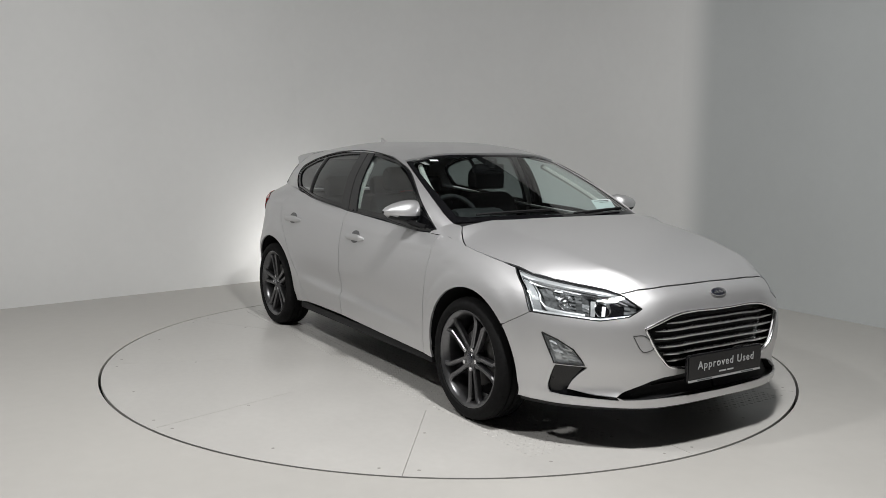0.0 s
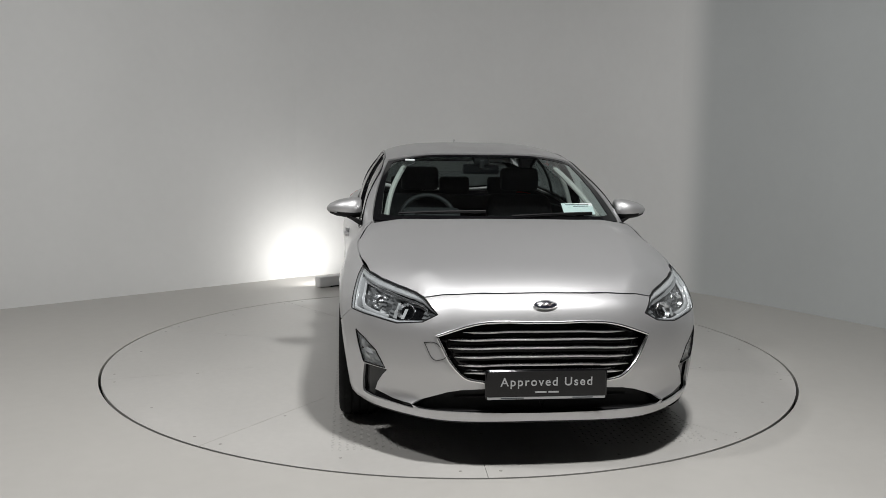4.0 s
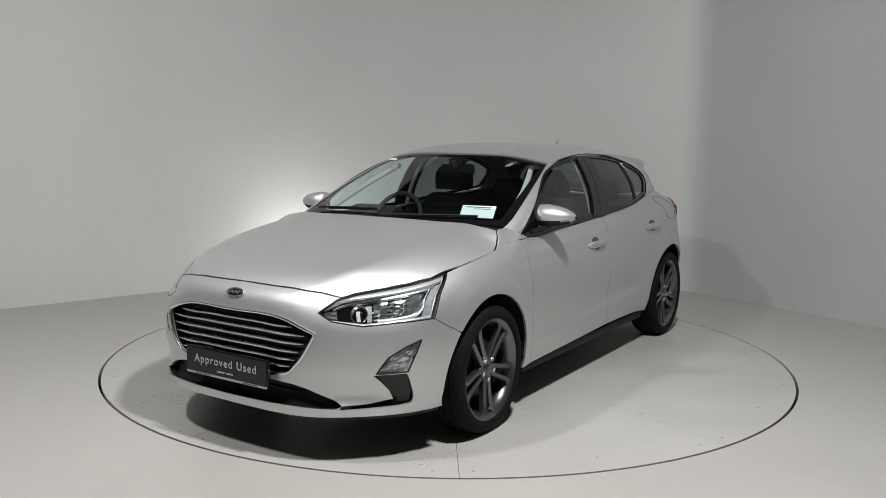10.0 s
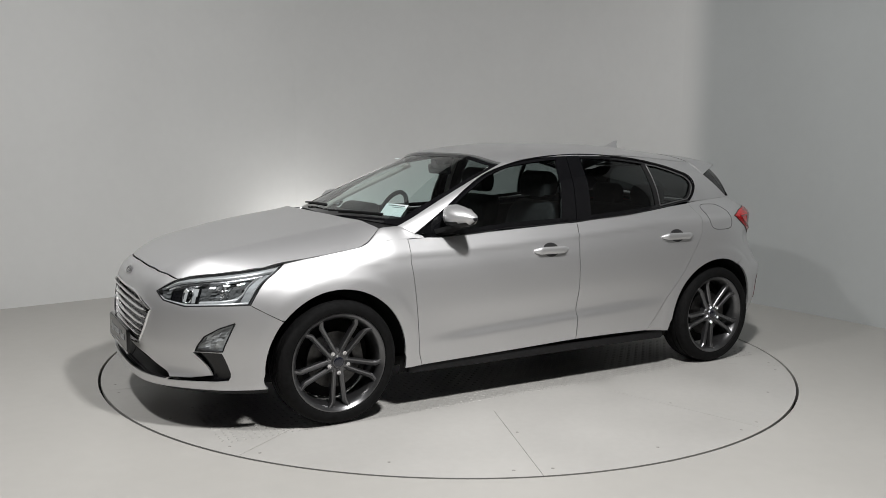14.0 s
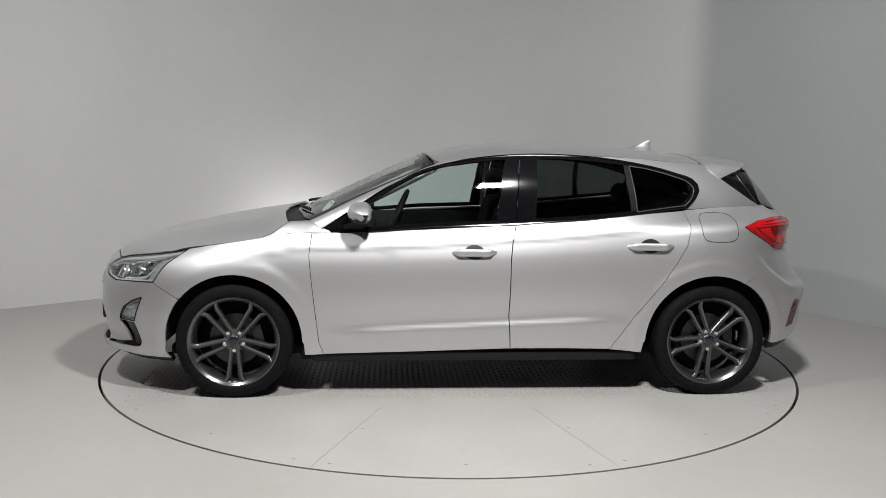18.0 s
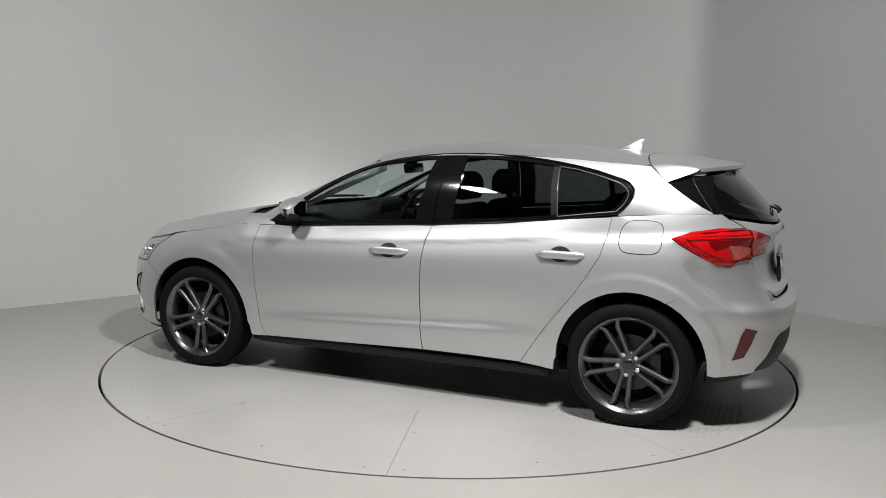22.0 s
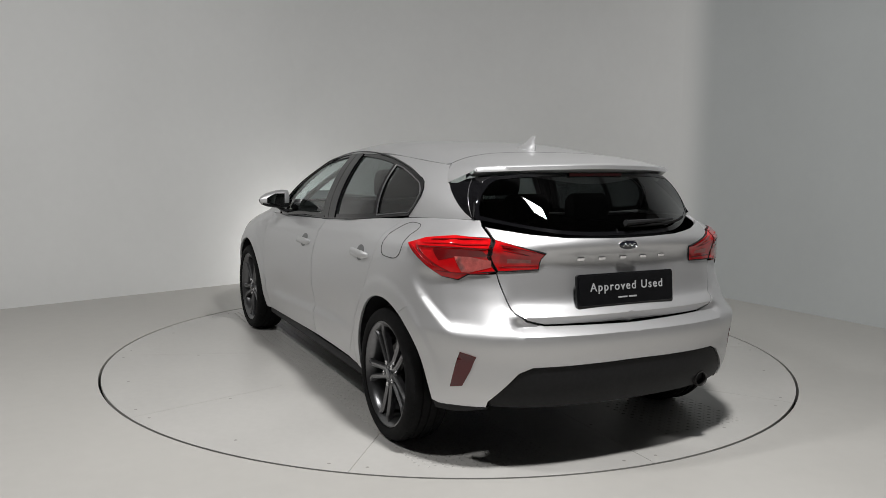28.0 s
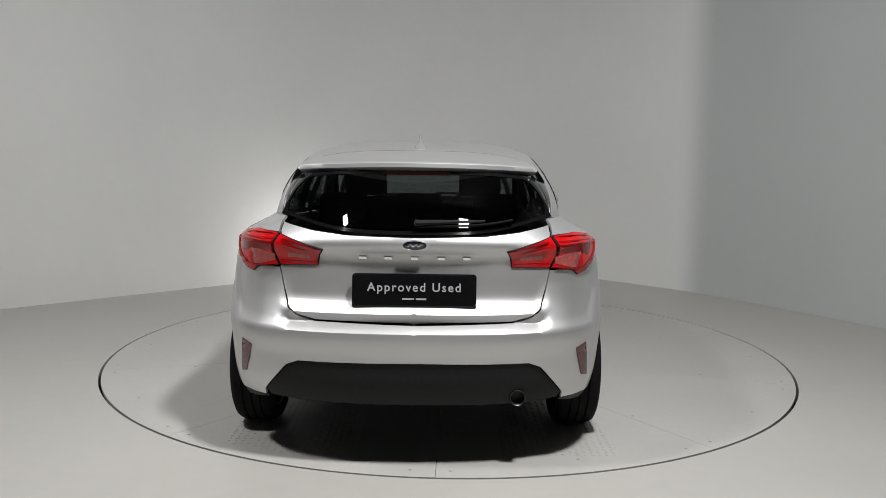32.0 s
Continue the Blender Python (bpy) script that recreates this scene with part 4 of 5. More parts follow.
# ---- lamps, grille, plates ----
def on_body(value, z, axis="x", push=0.0):
    """A pose on the lower body, z outwards, y upwards."""
    s = s_at(value, z, axis)
    p = body(s, z)
    du, dv = body(s + 1e-3, z) - p, body(s, z + 1e-3) - p
    n = Vector(np.cross(du, dv))
    if n.dot(Vector((p[0], p[1], 0))) < 0:
        n = -n
    n.normalize()
    up = Vector((0, 0, 1))
    xa = up.cross(n).normalized()
    ya = n.cross(xa)
    m = Matrix((xa, ya, n)).transposed().to_4x4()
    m.translation = Vector(p) + n * push
    return m


def along_body(pts, push=0.0, n=40):
    """A path on the lower body through outline points."""
    d = np.array([(s, z) for s, z in outline(pts)])
    q = spline_nd(d, n) if len(d) > 2 else np.array([d[0] + (d[1] - d[0]) * t for t in np.linspace(0, 1, n)])
    out = []
    for s, z in q:
        p = body(s, z)
        nn = np.cross(body(s + 1e-3, z) - p, body(s, z + 1e-3) - p)
        nn = nn / np.linalg.norm(nn)
        if nn[0] * p[0] + nn[1] * p[1] < 0:
            nn = -nn
        out.append(p + nn * push)
    return out


def bar_of(path, w, h, taper=True):
    """A flat-topped bar along a path: w deep, h high, its ends drawn to a point."""
    p = [Vector(q) for q in path]
    rows = []
    for i, q in enumerate(p):
        t = (p[min(i + 1, len(p) - 1)] - p[max(i - 1, 0)]).normalized()
        a = t.cross(Vector((0, 0, 1))).normalized()
        k = min(1, .25 + min(i, len(p) - 1 - i) / 4) if taper else 1
        rows.append([q + a * (w * c) + Vector((0, 0, h * e * k)) for c, e in ((-.5, -.35), (-.5, .35), (-.2, .5), (.3, .5), (.5, .2), (.5, -.2), (.3, -.5), (-.2, -.5))])
    v, f = grid_mesh(rows, True)
    return v, f + [tuple(range(8))[::-1], tuple(range(len(v) - 8, len(v)))]


def strip(loop_pts, push, r, n=90, mat=CHROME):
    """A thin round moulding along a closed outline on the body."""
    loop = dense(outline(loop_pts), .02, 1.0)
    path = []
    for s, z in list(loop) + [loop[0]]:
        p = body(s, z)
        path.append(p + np.array((np.sign(p[0]), 0, 0)) * push)
    return tube(path, r, 6, False)


def lamp_point(low, high, a, w, push):
    """A point inside a lamp: a along it, w up between its lower and upper line, push in from the lens."""
    q = []
    for line in (low, high):
        d = np.r_[0, np.cumsum(np.linalg.norm(np.diff(line, axis=0), axis=1))]
        q.append([np.interp(a * d[-1], d, line[:, k]) for k in (0, 1)])
    s, z = np.array(q[0]) * (1 - w) + np.array(q[1]) * w
    p = body(s, z)
    n = np.cross(body(s + 1e-3, z) - p, body(s, z + 1e-3) - p)
    n /= np.linalg.norm(n)
    if n[0] * p[0] + n[1] * p[1] < 0:
        n = -n
    return p + n * push


def lamp_band(low, high, path, width, push, depth=.012, n=40):
    """A raised bar with a bevelled face that follows a path of (a, w) inside a lamp."""
    q = spline_nd(path, n)
    rows = []
    for i, (a, w) in enumerate(q):
        t = q[min(i + 1, n - 1)] - q[max(i - 1, 0)]
        nrm = np.array((-t[1], t[0] * 9)) / max(math.hypot(t[1] * 3, t[0] * 9), 1e-9)
        k = width
        rows.append([lamp_point(low, high, a + nrm[0] * e * k * (.33 if abs(nrm[0]) > .05 else 1), w + nrm[1] * e * k, push - dp) for e, dp in ((-1, depth), (-.8, .003), (-.3, 0), (.4, .001), (.8, .004), (1, depth))])
    return grid_mesh(rows)


def lamp_facets(low, high, a0, a1, w0, w1, na, nw, push, rng, tilt=.006):
    """Small flat mirror facets, each tilted its own way."""
    V, F = [], []
    for i in range(na):
        for j in range(nw):
            ga, gw = (a1 - a0) / na, (w1 - w0) / nw
            t = [rng.uniform(-tilt, tilt) for _ in range(3)]
            o = len(V)
            for da, dw, k in ((0, 0, t[0] + t[1]), (1, 0, t[0] - t[1]), (1, 1, -t[0] - t[1]), (0, 1, -t[0] + t[1])):
                V.append(lamp_point(low, high, a0 + ga * (i + da), w0 + gw * (j + dw), push + k))
            F.append((o, o + 1, o + 2, o + 3))
    return np.array(V), F


def headlights():
    rng = random.Random(8)
    loop = HL_LOW + HL_TOP
    low, high = np.array(outline(HL_LOW[:4] + [(1.79, .643)])), np.array(outline([HL_LOW[0]] + HL_TOP[::-1]))
    back = skin(body, outline(loop), gap=-.004, h=.03, push=-.06, lip=-.055)
    lamps_ = sides("headlight", back, BEZEL, label="clear headlight with dark bezel and chrome reflectors")
    sides("lens", skin(body, outline(loop), gap=.003, h=.03, push=.001, lip=.006), LENSG, lamps_, "clear lens")
    sides("gasket", strip(loop, -.003, .003), BLACK, lamps_, "black rubber edge of the lens")
    L = lambda path, w, push, d=.012: lamp_band(low, high, path, w, push, d)
    sides("bezel", L([(.06, .92), (.40, .94), (.75, .94), (.97, .95)], .07, -.007), SILVERL, lamps_, "bright upper rim")
    sides("bezel", L([(.06, .08), (.30, .06), (.60, .05), (.97, .05)], .05, -.007), SILVERL, lamps_, "bright lower rim")
    sides("light_strip", L([(.965, .04), (.965, .5), (.965, .95)], .06, -.008), SILVERL, lamps_, "pale light guide along the rear edge")
    sides("light_strip", L([(.50, .13), (.70, .13), (.82, .17), (.865, .30), (.868, .55), (.868, .80)], .08, -.014), SILVERL, lamps_, "chrome hooked light strip")
    sides("light_strip", L([(.14, .76), (.40, .79), (.65, .82), (.90, .85)], .06, -.016), CHROME, lamps_, "chrome upper light strip")
    sides("inner_bezel", lamp_facets(low, high, .16, .46, .15, .70, 1, 1, -.034, rng, 0), GLOSSB, lamps_, "gloss black inner panel")
    sides("reflector", lamp_facets(low, high, .47, .84, .18, .76, 7, 5, -.030, rng, .007), REFLECT, lamps_, "chrome faceted main reflector", 5)
    sides("reflector", lamp_facets(low, high, .05, .17, .22, .72, 2, 2, -.024, rng, .004), REFLECT, lamps_, "chrome tip reflector", 5)
    sides("divider", lamp_facets(low, high, .33, .36, .16, .50, 1, 1, -.014, rng, .003), SILVERL, lamps_)
    sides("side_marker", lamp_facets(low, high, .885, .955, .10, .86, 1, 6, -.020, rng, .002), FROST, lamps_, "frosted pale side panel", 5)
    sides("divider", lamp_facets(low, high, .415, .455, .14, .62, 1, 2, -.016, rng, .003), SILVERL, lamps_, "pale upright post")
    for a, w, r in ((.36, .45, .040), (.66, .48, .036)):
        c = lamp_point(low, high, a, w, -.034)
        e = lamp_point(low, high, a, w, 0)
        nv = Vector(e - c).normalized()
        nv = (nv * .5 + Vector((1, .12, 0)) * .5).normalized()
        m = nv.to_track_quat("Z", "Y").to_matrix().to_4x4()
        m.translation = Vector(c)
        v, f = spin([(r * .60, .0), (r * .82, .008), (r * .95, .014), (r, .012), (r, -.02)], 24, axis="z")
        ring = sides("projector_ring", (np.array([m @ Vector(p) for p in v]), f), CHROME, lamps_, "chrome projector ring")
        v, f = spin([(.0001, .012), (r * .25, .0105), (r * .45, .006), (r * .62, -.004)], 24, axis="z")
        sides("bulb", (np.array([m @ Vector(p) for p in v]), f), GLOSSB if a < .5 else CHROME, ring)


headlights()


def grille():
    g = put_bm("grille", both(skin(body, outline(GRILLE), edge_free=0.0, gap=-.004, push=-.05, lip=-.045)), GLOSSB, label="black radiator grille with chrome bars")
    for z, yw in ((.618, .36), (.582, .425), (.545, .425), (.507, .40), (.470, .38), (.434, .355)):
        half = along_body([(0, z, "y"), (yw * .5, z - .001, "y"), (yw - .10, z - .005, "y"), (yw, z - .003, "y")], -.020, 26)
        path = [np.array((p[0], -p[1], p[2])) for p in half[::-1]] + half[1:]
        put("grille_bar", bar_of(path, .03, .0120), CHROME, g, "chrome grille bar")
    half = along_body(GRILLE[:3], .0, 30)[:-1] + along_body([GRILLE[2], GRILLE[3], GRILLE[4], GRILLE[5], GRILLE[6]], .0, 46)
    path = half + [np.array((p[0], -p[1], p[2])) for p in half[::-1]]
    put("grille_surround", tube([p + np.array((.002, 0, 0)) for p in path], .0062, 8, False), CHROME, g, "chrome grille surround")
    k = put_bm("lower_intake", both(skin(body, outline(INTAKE), edge_free=0.0, gap=-.004, push=-.045, lip=-.042)), BLACK, label="black lower air intake")
    for z in (.285, .315, .345):
        half = along_body([(0, z, "y"), (.25, z, "y"), (.40, z - .004, "y")], -.035, 16)
        put("intake_slat", bar_of([np.array((p[0], -p[1], p[2])) for p in half[::-1]] + half[1:], .012, .006), BLACK, k)
    fogs = sides("fog_lamp", skin(body, outline(FOG), gap=-.003, push=-.022, lip=-.020, h=.03), SILVERL, label="front fog lamp in a chrome housing")
    sides("lens", skin(body, outline(FOG), gap=.004, push=-.004, lip=.004, h=.03), LENSG, fogs)
    flo, fhi = np.array(outline([FOG[2], FOG[1]])), np.array(outline([FOG[3], FOG[4], FOG[5], FOG[0]]))
    sides("reflector", lamp_facets(flo, fhi, .10, .90, .12, .88, 4, 5, -.013, random.Random(3), .006), SILVERL, fogs, "chrome faceted fog reflector", 5)
    sides("gasket", strip(FOG, -.001, .0038), BLACK, fogs, "black edge of the fog lamp")
    sides("fog_pocket", skin(body, outline(POCKET), gap=-.003, push=-.02, lip=-.018, h=.03), GLOSSB, label="gloss black trim under the fog lamp")
    strip_lo = [(0, .222, "y"), (.45, .215, "y"), (.66, .214, "y"), (1.85, .211), (1.71, .213), (1.70, .188), (1.85, .185), (.66, .188, "y"), (.45, .192, "y"), (0, .196, "y")]
    put_bm("front_lip", both(skin(body, outline(strip_lo), edge_free=0.0, gap=0, push=-.012, lip=.03)), BLACK, label="matt black strip under the bumper")
    sq = [(.525, .560, "y"), (.478, .562, "y"), (.436, .499, "y"), (.475, .486, "y")]
    lp = [(-1, p) for p in along_body(sq + sq[:1], .0015, 60)]
    put("tow_cover", tube([np.array((p[0], -p[1], p[2])) for _, p in lp], .0014, 5, False), BLACK, label="thin joint round the tow-eye cover")


grille()


def words(text, size, mat, parent, m, name="letter", depth=.0006, spacing=1.0):
    c = bpy.data.curves.new(name, "FONT")
    c.body, c.size, c.align_x, c.align_y, c.extrude, c.space_character = text, size, "CENTER", "CENTER", depth, spacing
    c.offset = .0006
    t = bpy.data.objects.new(name, c)
    scene.collection.objects.link(t)
    me = bpy.data.meshes.new_from_object(t.evaluated_get(bpy.context.evaluated_depsgraph_get()))
    bpy.data.objects.remove(t)
    P = [v.co.copy() for v in me.vertices]
    F = [tuple(p.vertices) for p in me.polygons]
    bpy.data.meshes.remove(me)
    spans = []
    for f in sorted(F, key=lambda f: min(P[i].x for i in f)):
        lo, hi = min(P[i].x for i in f), max(P[i].x for i in f)
        if spans and lo < spans[-1][1] + 1e-5:
            spans[-1][1] = max(spans[-1][1], hi)
            spans[-1][2].append(f)
        else:
            spans.append([lo, hi, [f]])
    for _, _, faces in spans:
        ids = sorted({i for f in faces for i in f})
        at = {v: k for k, v in enumerate(ids)}
        link_mesh(name, [m @ P[i] for i in ids], [tuple(at[i] for i in f) for f in faces], mat, parent, smooth=False)


def rounded_plate(w, h, t, r, m):
    """A flat plate with rounded corners and softened front edges."""
    loop = [(sx * (w / 2 - r) + r * math.cos(a), sy * (h / 2 - r) + r * math.sin(a)) for sx, sy, a0 in ((1, 1, 0), (-1, 1, .5), (-1, -1, 1), (1, -1, 1.5)) for a in np.linspace(a0 * math.pi, (a0 + .5) * math.pi, 7)]
    rings = [[(x * k, y * q, z) for x, y in loop] for k, q, z in ((1, 1, -t / 2), (1, 1, t / 2 - .002), (1 - .004 / w, 1 - .004 / h, t / 2))]
    v, f = grid_mesh(rings, True)
    bm = bmesh.new()
    bv = [bm.verts.new(m @ Vector(p)) for p in v]
    for q in f + [tuple(range(28))[::-1], tuple(range(56, 84))]:
        bm.faces.new([bv[i] for i in q])
    bmesh.ops.recalc_face_normals(bm, faces=bm.faces[:])
    return bm


def number_plate(m, rear=False):
    face = rounded_plate(.523, .115 if not rear else .135, .008, .008, m)
    p = put_bm("number_plate", face, GLOSSB, label="black dealer plate with pale lettering", angle=30)
    words("Approved Used", .0525, LETTER, p, m @ pose(0, .008 if not rear else .012, .0058), spacing=1.22)
    for x0, w in ((-.036, .05), (.02, .045)):
        part("small_print", box_bm(w, .007, .001, m @ pose(x0 + .01, -.036 if not rear else -.037, .0056)), LETTER, p, smooth=False)
    put_bm("plate_holder", rounded_plate(.537, .130 if not rear else .152, .014, .014, m @ pose(0, -.004, -.008)), GLOSSB, p, "black plastic plate holder")
    if not rear:
        part("holder_strip", box_bm(.52, .011, .004, m @ pose(0, -.0625, .0015), .001), LETTER, p, "pale strip along the plate holder", smooth=False)
        for x0, w in ((-.15, .10), (.16, .09)):
            part("small_print", box_bm(w, .005, .0012, m @ pose(x0, -.0625, .0037)), INK, p, smooth=False)


number_plate(Matrix.Translation((2.255, 0, .396)) @ Matrix((Vector((0, 1, 0)), Vector((0, 0, 1)), Vector((1, 0, 0)))).transposed().to_4x4())
number_plate(Matrix.Translation((-2.024, 0, .789)) @ Matrix((Vector((0, -1, 0)), Vector((.10, 0, .995)), Vector((-.995, 0, .10)))).transposed().to_4x4(), True)


def badge(m, name, parent):
    v, f = spin([(.0001, .006), (.70, .0055), (.90, .004), (1.0, 0)], 40, axis="z")
    b = put(name, ([m @ Vector((p[0] * .050, p[1] * .0195, p[2])) for p in v], f), BADGE, parent, "dark oval badge with a chrome rim")
    rimp = [m @ Vector((.052 * math.cos(a), .0205 * math.sin(a), .0035)) for a in np.linspace(0, 2 * math.pi, 49)]
    link_mesh("rim", *tube(rimp, .0024, 6, False), CHROME, b)
    sc = [m @ Vector((.034 * t, .006 * math.sin(t * 9), .0065)) for t in np.linspace(-1, 1, 25)]
    link_mesh("emblem", *tube(sc, .0022, 6), CHROME, b)


badge(on_body(0.0, .727, "y", .002), "badge", None)
badge(on_body(0.0, .985, "t", .002), "badge", GATE)
for i, yy in enumerate((.225, .115, 0, -.115, -.225)):
    m = on_body(abs(yy), .925, "t", .003)
    if yy < 0:
        m = Matrix.Diagonal((1, -1, 1, 1)) @ m
    v = [m @ Vector(p) for p in ((-.018, -.007, 0), (.018, -.007, 0), (.018, .007, 0), (-.018, .007, 0), (-.016, -.0055, .003), (.016, -.0055, .003), (.016, .0055, .003), (-.016, .0055, .003))]
    put("emblem_bar", (np.array(v), [(4, 5, 6, 7), (0, 1, 5, 4), (1, 2, 6, 5), (2, 3, 7, 6), (3, 0, 4, 7)]), CHROME, GATE, "small chrome emblem bar", angle=20)


def tail_lamps():
    for loop, nm, par in ((TL_OUT, "tail_light", None), (TL_IN, "tail_light", [GATE, GATE])):
        tl = sides(nm, skin(body, outline(loop), gap=.002, h=.03, push=.006, lip=.03), RED, par, "glossy red rear lamp")
        sides("gasket", strip(loop, .003, .0035), BLACK, tl, "thin black edge of the lamp")
        if par is None:
            for k in (1, 2, 3):
                c = [(-1.53 - .028 * k, .972 - .004 * k), (-1.60 - .02 * k, .935 - .006 * k), (-1.68 - .016 * k, .893 - .002 * k)]
                sides("light_bar", bar_of(along_body(c, .0068, 24), .004, .004), DARKRED if k % 2 else RED, tl)
            bowl = [(-1.70, .965), (-1.82, .968), (.66, .965, "t"), (.63, .945, "t"), (-1.79, .935), (-1.73, .915)]
            sides("lamp_bowl", skin(body, outline(bowl), gap=0, h=.03, push=.0068, lip=.004), DARKRED, tl, "deep red lamp bowl")
            cl = [(.70, .872, "t"), (.622, .895, "t"), (.622, .925, "t"), (.70, .940, "t"), (-1.79, .940), (-1.815, .872)]
            sides("clear_lens", skin(body, outline(cl), gap=0, h=.03, push=.0075, lip=.006), CLEARRED, tl, "pale reversing lens")
            for z0, z1, x1, mt in ((1.008, .998, -1.66, DARKRED), (.990, .980, -1.63, RED), (.975, .966, -1.60, DARKRED), (.868, .872, -1.72, DARKRED)):
                sides("light_bar", bar_of(along_body([(x1, z1), (-1.80, z0), (.66, z0, "t"), (.625, z0, "t")], .0065, 30), .004, .005), mt, tl)
            sides("light_bar", bar_of(along_body([(-1.60, .972), (-1.70, .905), (-1.78, .868)], .0065, 30), .004, .006), DARKRED, tl)
        else:
            cl = [(.56, .915, "t"), (.46, .915, "t"), (.46, .930, "t"), (.56, .935, "t")]
            sides("clear_lens", skin(body, outline(cl), gap=0, h=.03, push=.0075, lip=.004), CLEARRED, tl, "pale lens strip")
            for z0, z1 in ((.990, .958), (.970, .945), (.898, .898)):
                sides("light_bar", bar_of(along_body([(.59, z0, "t"), (.43, z1, "t")], .0065, 20), .004, .005), DARKRED, tl)
    rf = [(.772, .543, "t"), (.720, .526, "t"), (.735, .46, "t"), (.755, .392, "t"), (.788, .380, "t")]
    sides("reflector", skin(body, outline(rf), gap=0, h=.03, push=.003, lip=.01), DEEPRED, label="dark red rear reflector")
    v, f = spin([(.030, 0), (.034, -.004), (.036, 0), (.036, .10), (.030, .10), (.030, .0)], 28)
    vv = [Vector((-2.042, -.456, .322)) + Vector((p[1], p[0], p[2])) for p in v]
    put("exhaust_tip", (vv, f), STEEL, label="round steel exhaust tip")
    put("exhaust_bore", ([Vector((-2.014, -.456, .322)) + Vector((p[1], p[0], p[2])) for p in spin([(.0001, 0), (.031, 0)], 24)[0]], spin([(.0001, 0), (.031, 0)], 24)[1]), DARK)


tail_lamps()


# ---- mirrors, handles, wipers, aerial ----
def mirrors():
    def shell(scale=1.0, cut=None):
        rows = []
        for k, (y, rx, zlo, zhi, xc) in enumerate([(.782, .030, -.048, .044, .0), (.790, .060, -.060, .058, .0), (.83, .078, -.064, .062, .002), (.88, .078, -.060, .055, .000), (.93, .068, -.052, .042, -.006), (.970, .046, -.038, .022, -.016), (.990, .016, -.018, .000, -.024)]):
            row = []
            for a in np.linspace(0, 2 * math.pi, 29)[:-1]:
                c, s = math.cos(a), math.sin(a)
                z = s * (zhi if s > 0 else -zlo)
                x = xc + rx * (abs(c) ** .8) * np.sign(c) * (1.0 if c > 0 else .72)
                row.append((.645 + x * scale, y, 1.035 + z * scale))
            rows.append(row)
        return grid_mesh(rows, True)

    v, f = shell()
    capf = [q for q in f if v[list(q)].mean(0)[2] > 1.008]
    lowf = [q for q in f if v[list(q)].mean(0)[2] <= 1.012]
    m = sides("mirror", (v, [q[::-1] for q in capf] + [tuple(range(28))]), PAINT, label="silver door mirror with a black base", angle=60)
    sides("lower_housing", (v, [q[::-1] for q in lowf] + [tuple(range(28)), tuple(range(len(v) - 28, len(v)))[::-1]]), BLACK, m)
    rows = [[(x + dx * k, y, z + dz * k) for dx, dz in ((-.05, -.012), (.05, -.012), (.055, .012), (-.045, .012))] for (x, y, z, k) in ((.70, .775, .945, 1.1), (.69, .805, .955, 1.0), (.665, .84, .972, .8), (.655, .87, .985, .7))]
    sides("stalk", grid_mesh(rows, True), BLACK, m)
    g = [(.588, .825, .985), (.583, .89, .988), (.590, .945, 1.01), (.592, .945, 1.045), (.586, .89, 1.075), (.586, .825, 1.075)]
    sides("mirror_glass", (np.array(g), [tuple(range(6))]), MIRROR, m, angle=20)
    tri = [(.875, .933), (.67, 1.05), (.665, .955)]
    sides("mirror_sail", skin(cabin, glass_outline(tri), scale=.42, gap=0, h=.03, push=-.001, lip=.012), GLOSSB, label="black triangle at the mirror's foot")


mirrors()


def handles():
    for x0, x1, z0, z1, par in ((.142, -.106, .813, .818, FDOOR), (-.850, -1.110, .854, .860, RDOOR)):
        xm, zm = (x0 + x1) / 2, (z0 + z1) / 2
        # flat dark disc on the uncut door paints in the recess's shade
        cup = [(xm + .058 * math.cos(a), zm + .006 + .040 * math.sin(a)) for a in np.linspace(0, 2 * math.pi, 25)[:-1]]
        sides("handle_shade", skin(body, outline(cup), gap=0, h=.02, eh=.008, push=.0015, lip=.004), ALLOY, par, "dark disc painted as the shaded recess behind the handle")
        path = along_body([(x0, z0), (xm + .06, zm), (xm, zm), (xm - .06, zm), (x1, z1)], .018, 24)
        rows = []
        for i, p in enumerate(path):
            t = i / 23
            e = .40 + .60 * min(1, 6 * t, 6 * (1 - t))
            off = -.022 * (1 - min(1, 7 * t, 7 * (1 - t)))
            rows.append([Vector(p) + Vector((0, off + .011 * math.cos(a), .0215 * e * math.sin(a))) for a in np.linspace(0, 2 * math.pi, 13)[:-1]])
        v, f = grid_mesh(rows, True)
        f += [tuple(range(12))[::-1], tuple(range(len(v) - 12, len(v)))]
        sides("door_handle", (v, f), PAINT, par, "silver door handle")
    lp = []
    for a in np.linspace(0, 2 * math.pi, 61):
        c, s = math.cos(a), math.sin(a)
        lp.append((-1.383 + .105 * abs(c) ** .55 * np.sign(c), .968 + .078 * abs(s) ** .55 * np.sign(s)))
    pth = []
    for x, z in lp:
        q = body(s_at(x, z), z)
        pth.append(q + np.array((0, .0006, 0)))
    put("fuel_flap", tube(pth, .0018, 5, False), SEAM, label="joint round the fuel flap")


handles()


def on_cabin(u, v, push):
    u = min(u, UN - .002)
    p = cabin(u, v)
    n = np.cross(cabin(u + 1e-3, v) - p, cabin(u, v + 1e-3) - p)
    n = n / np.linalg.norm(n)
    if n[2] < 0:
        n = -n
    return p + n * push


def mirror_y(p):
    return np.array((p[0], -p[1], p[2]))


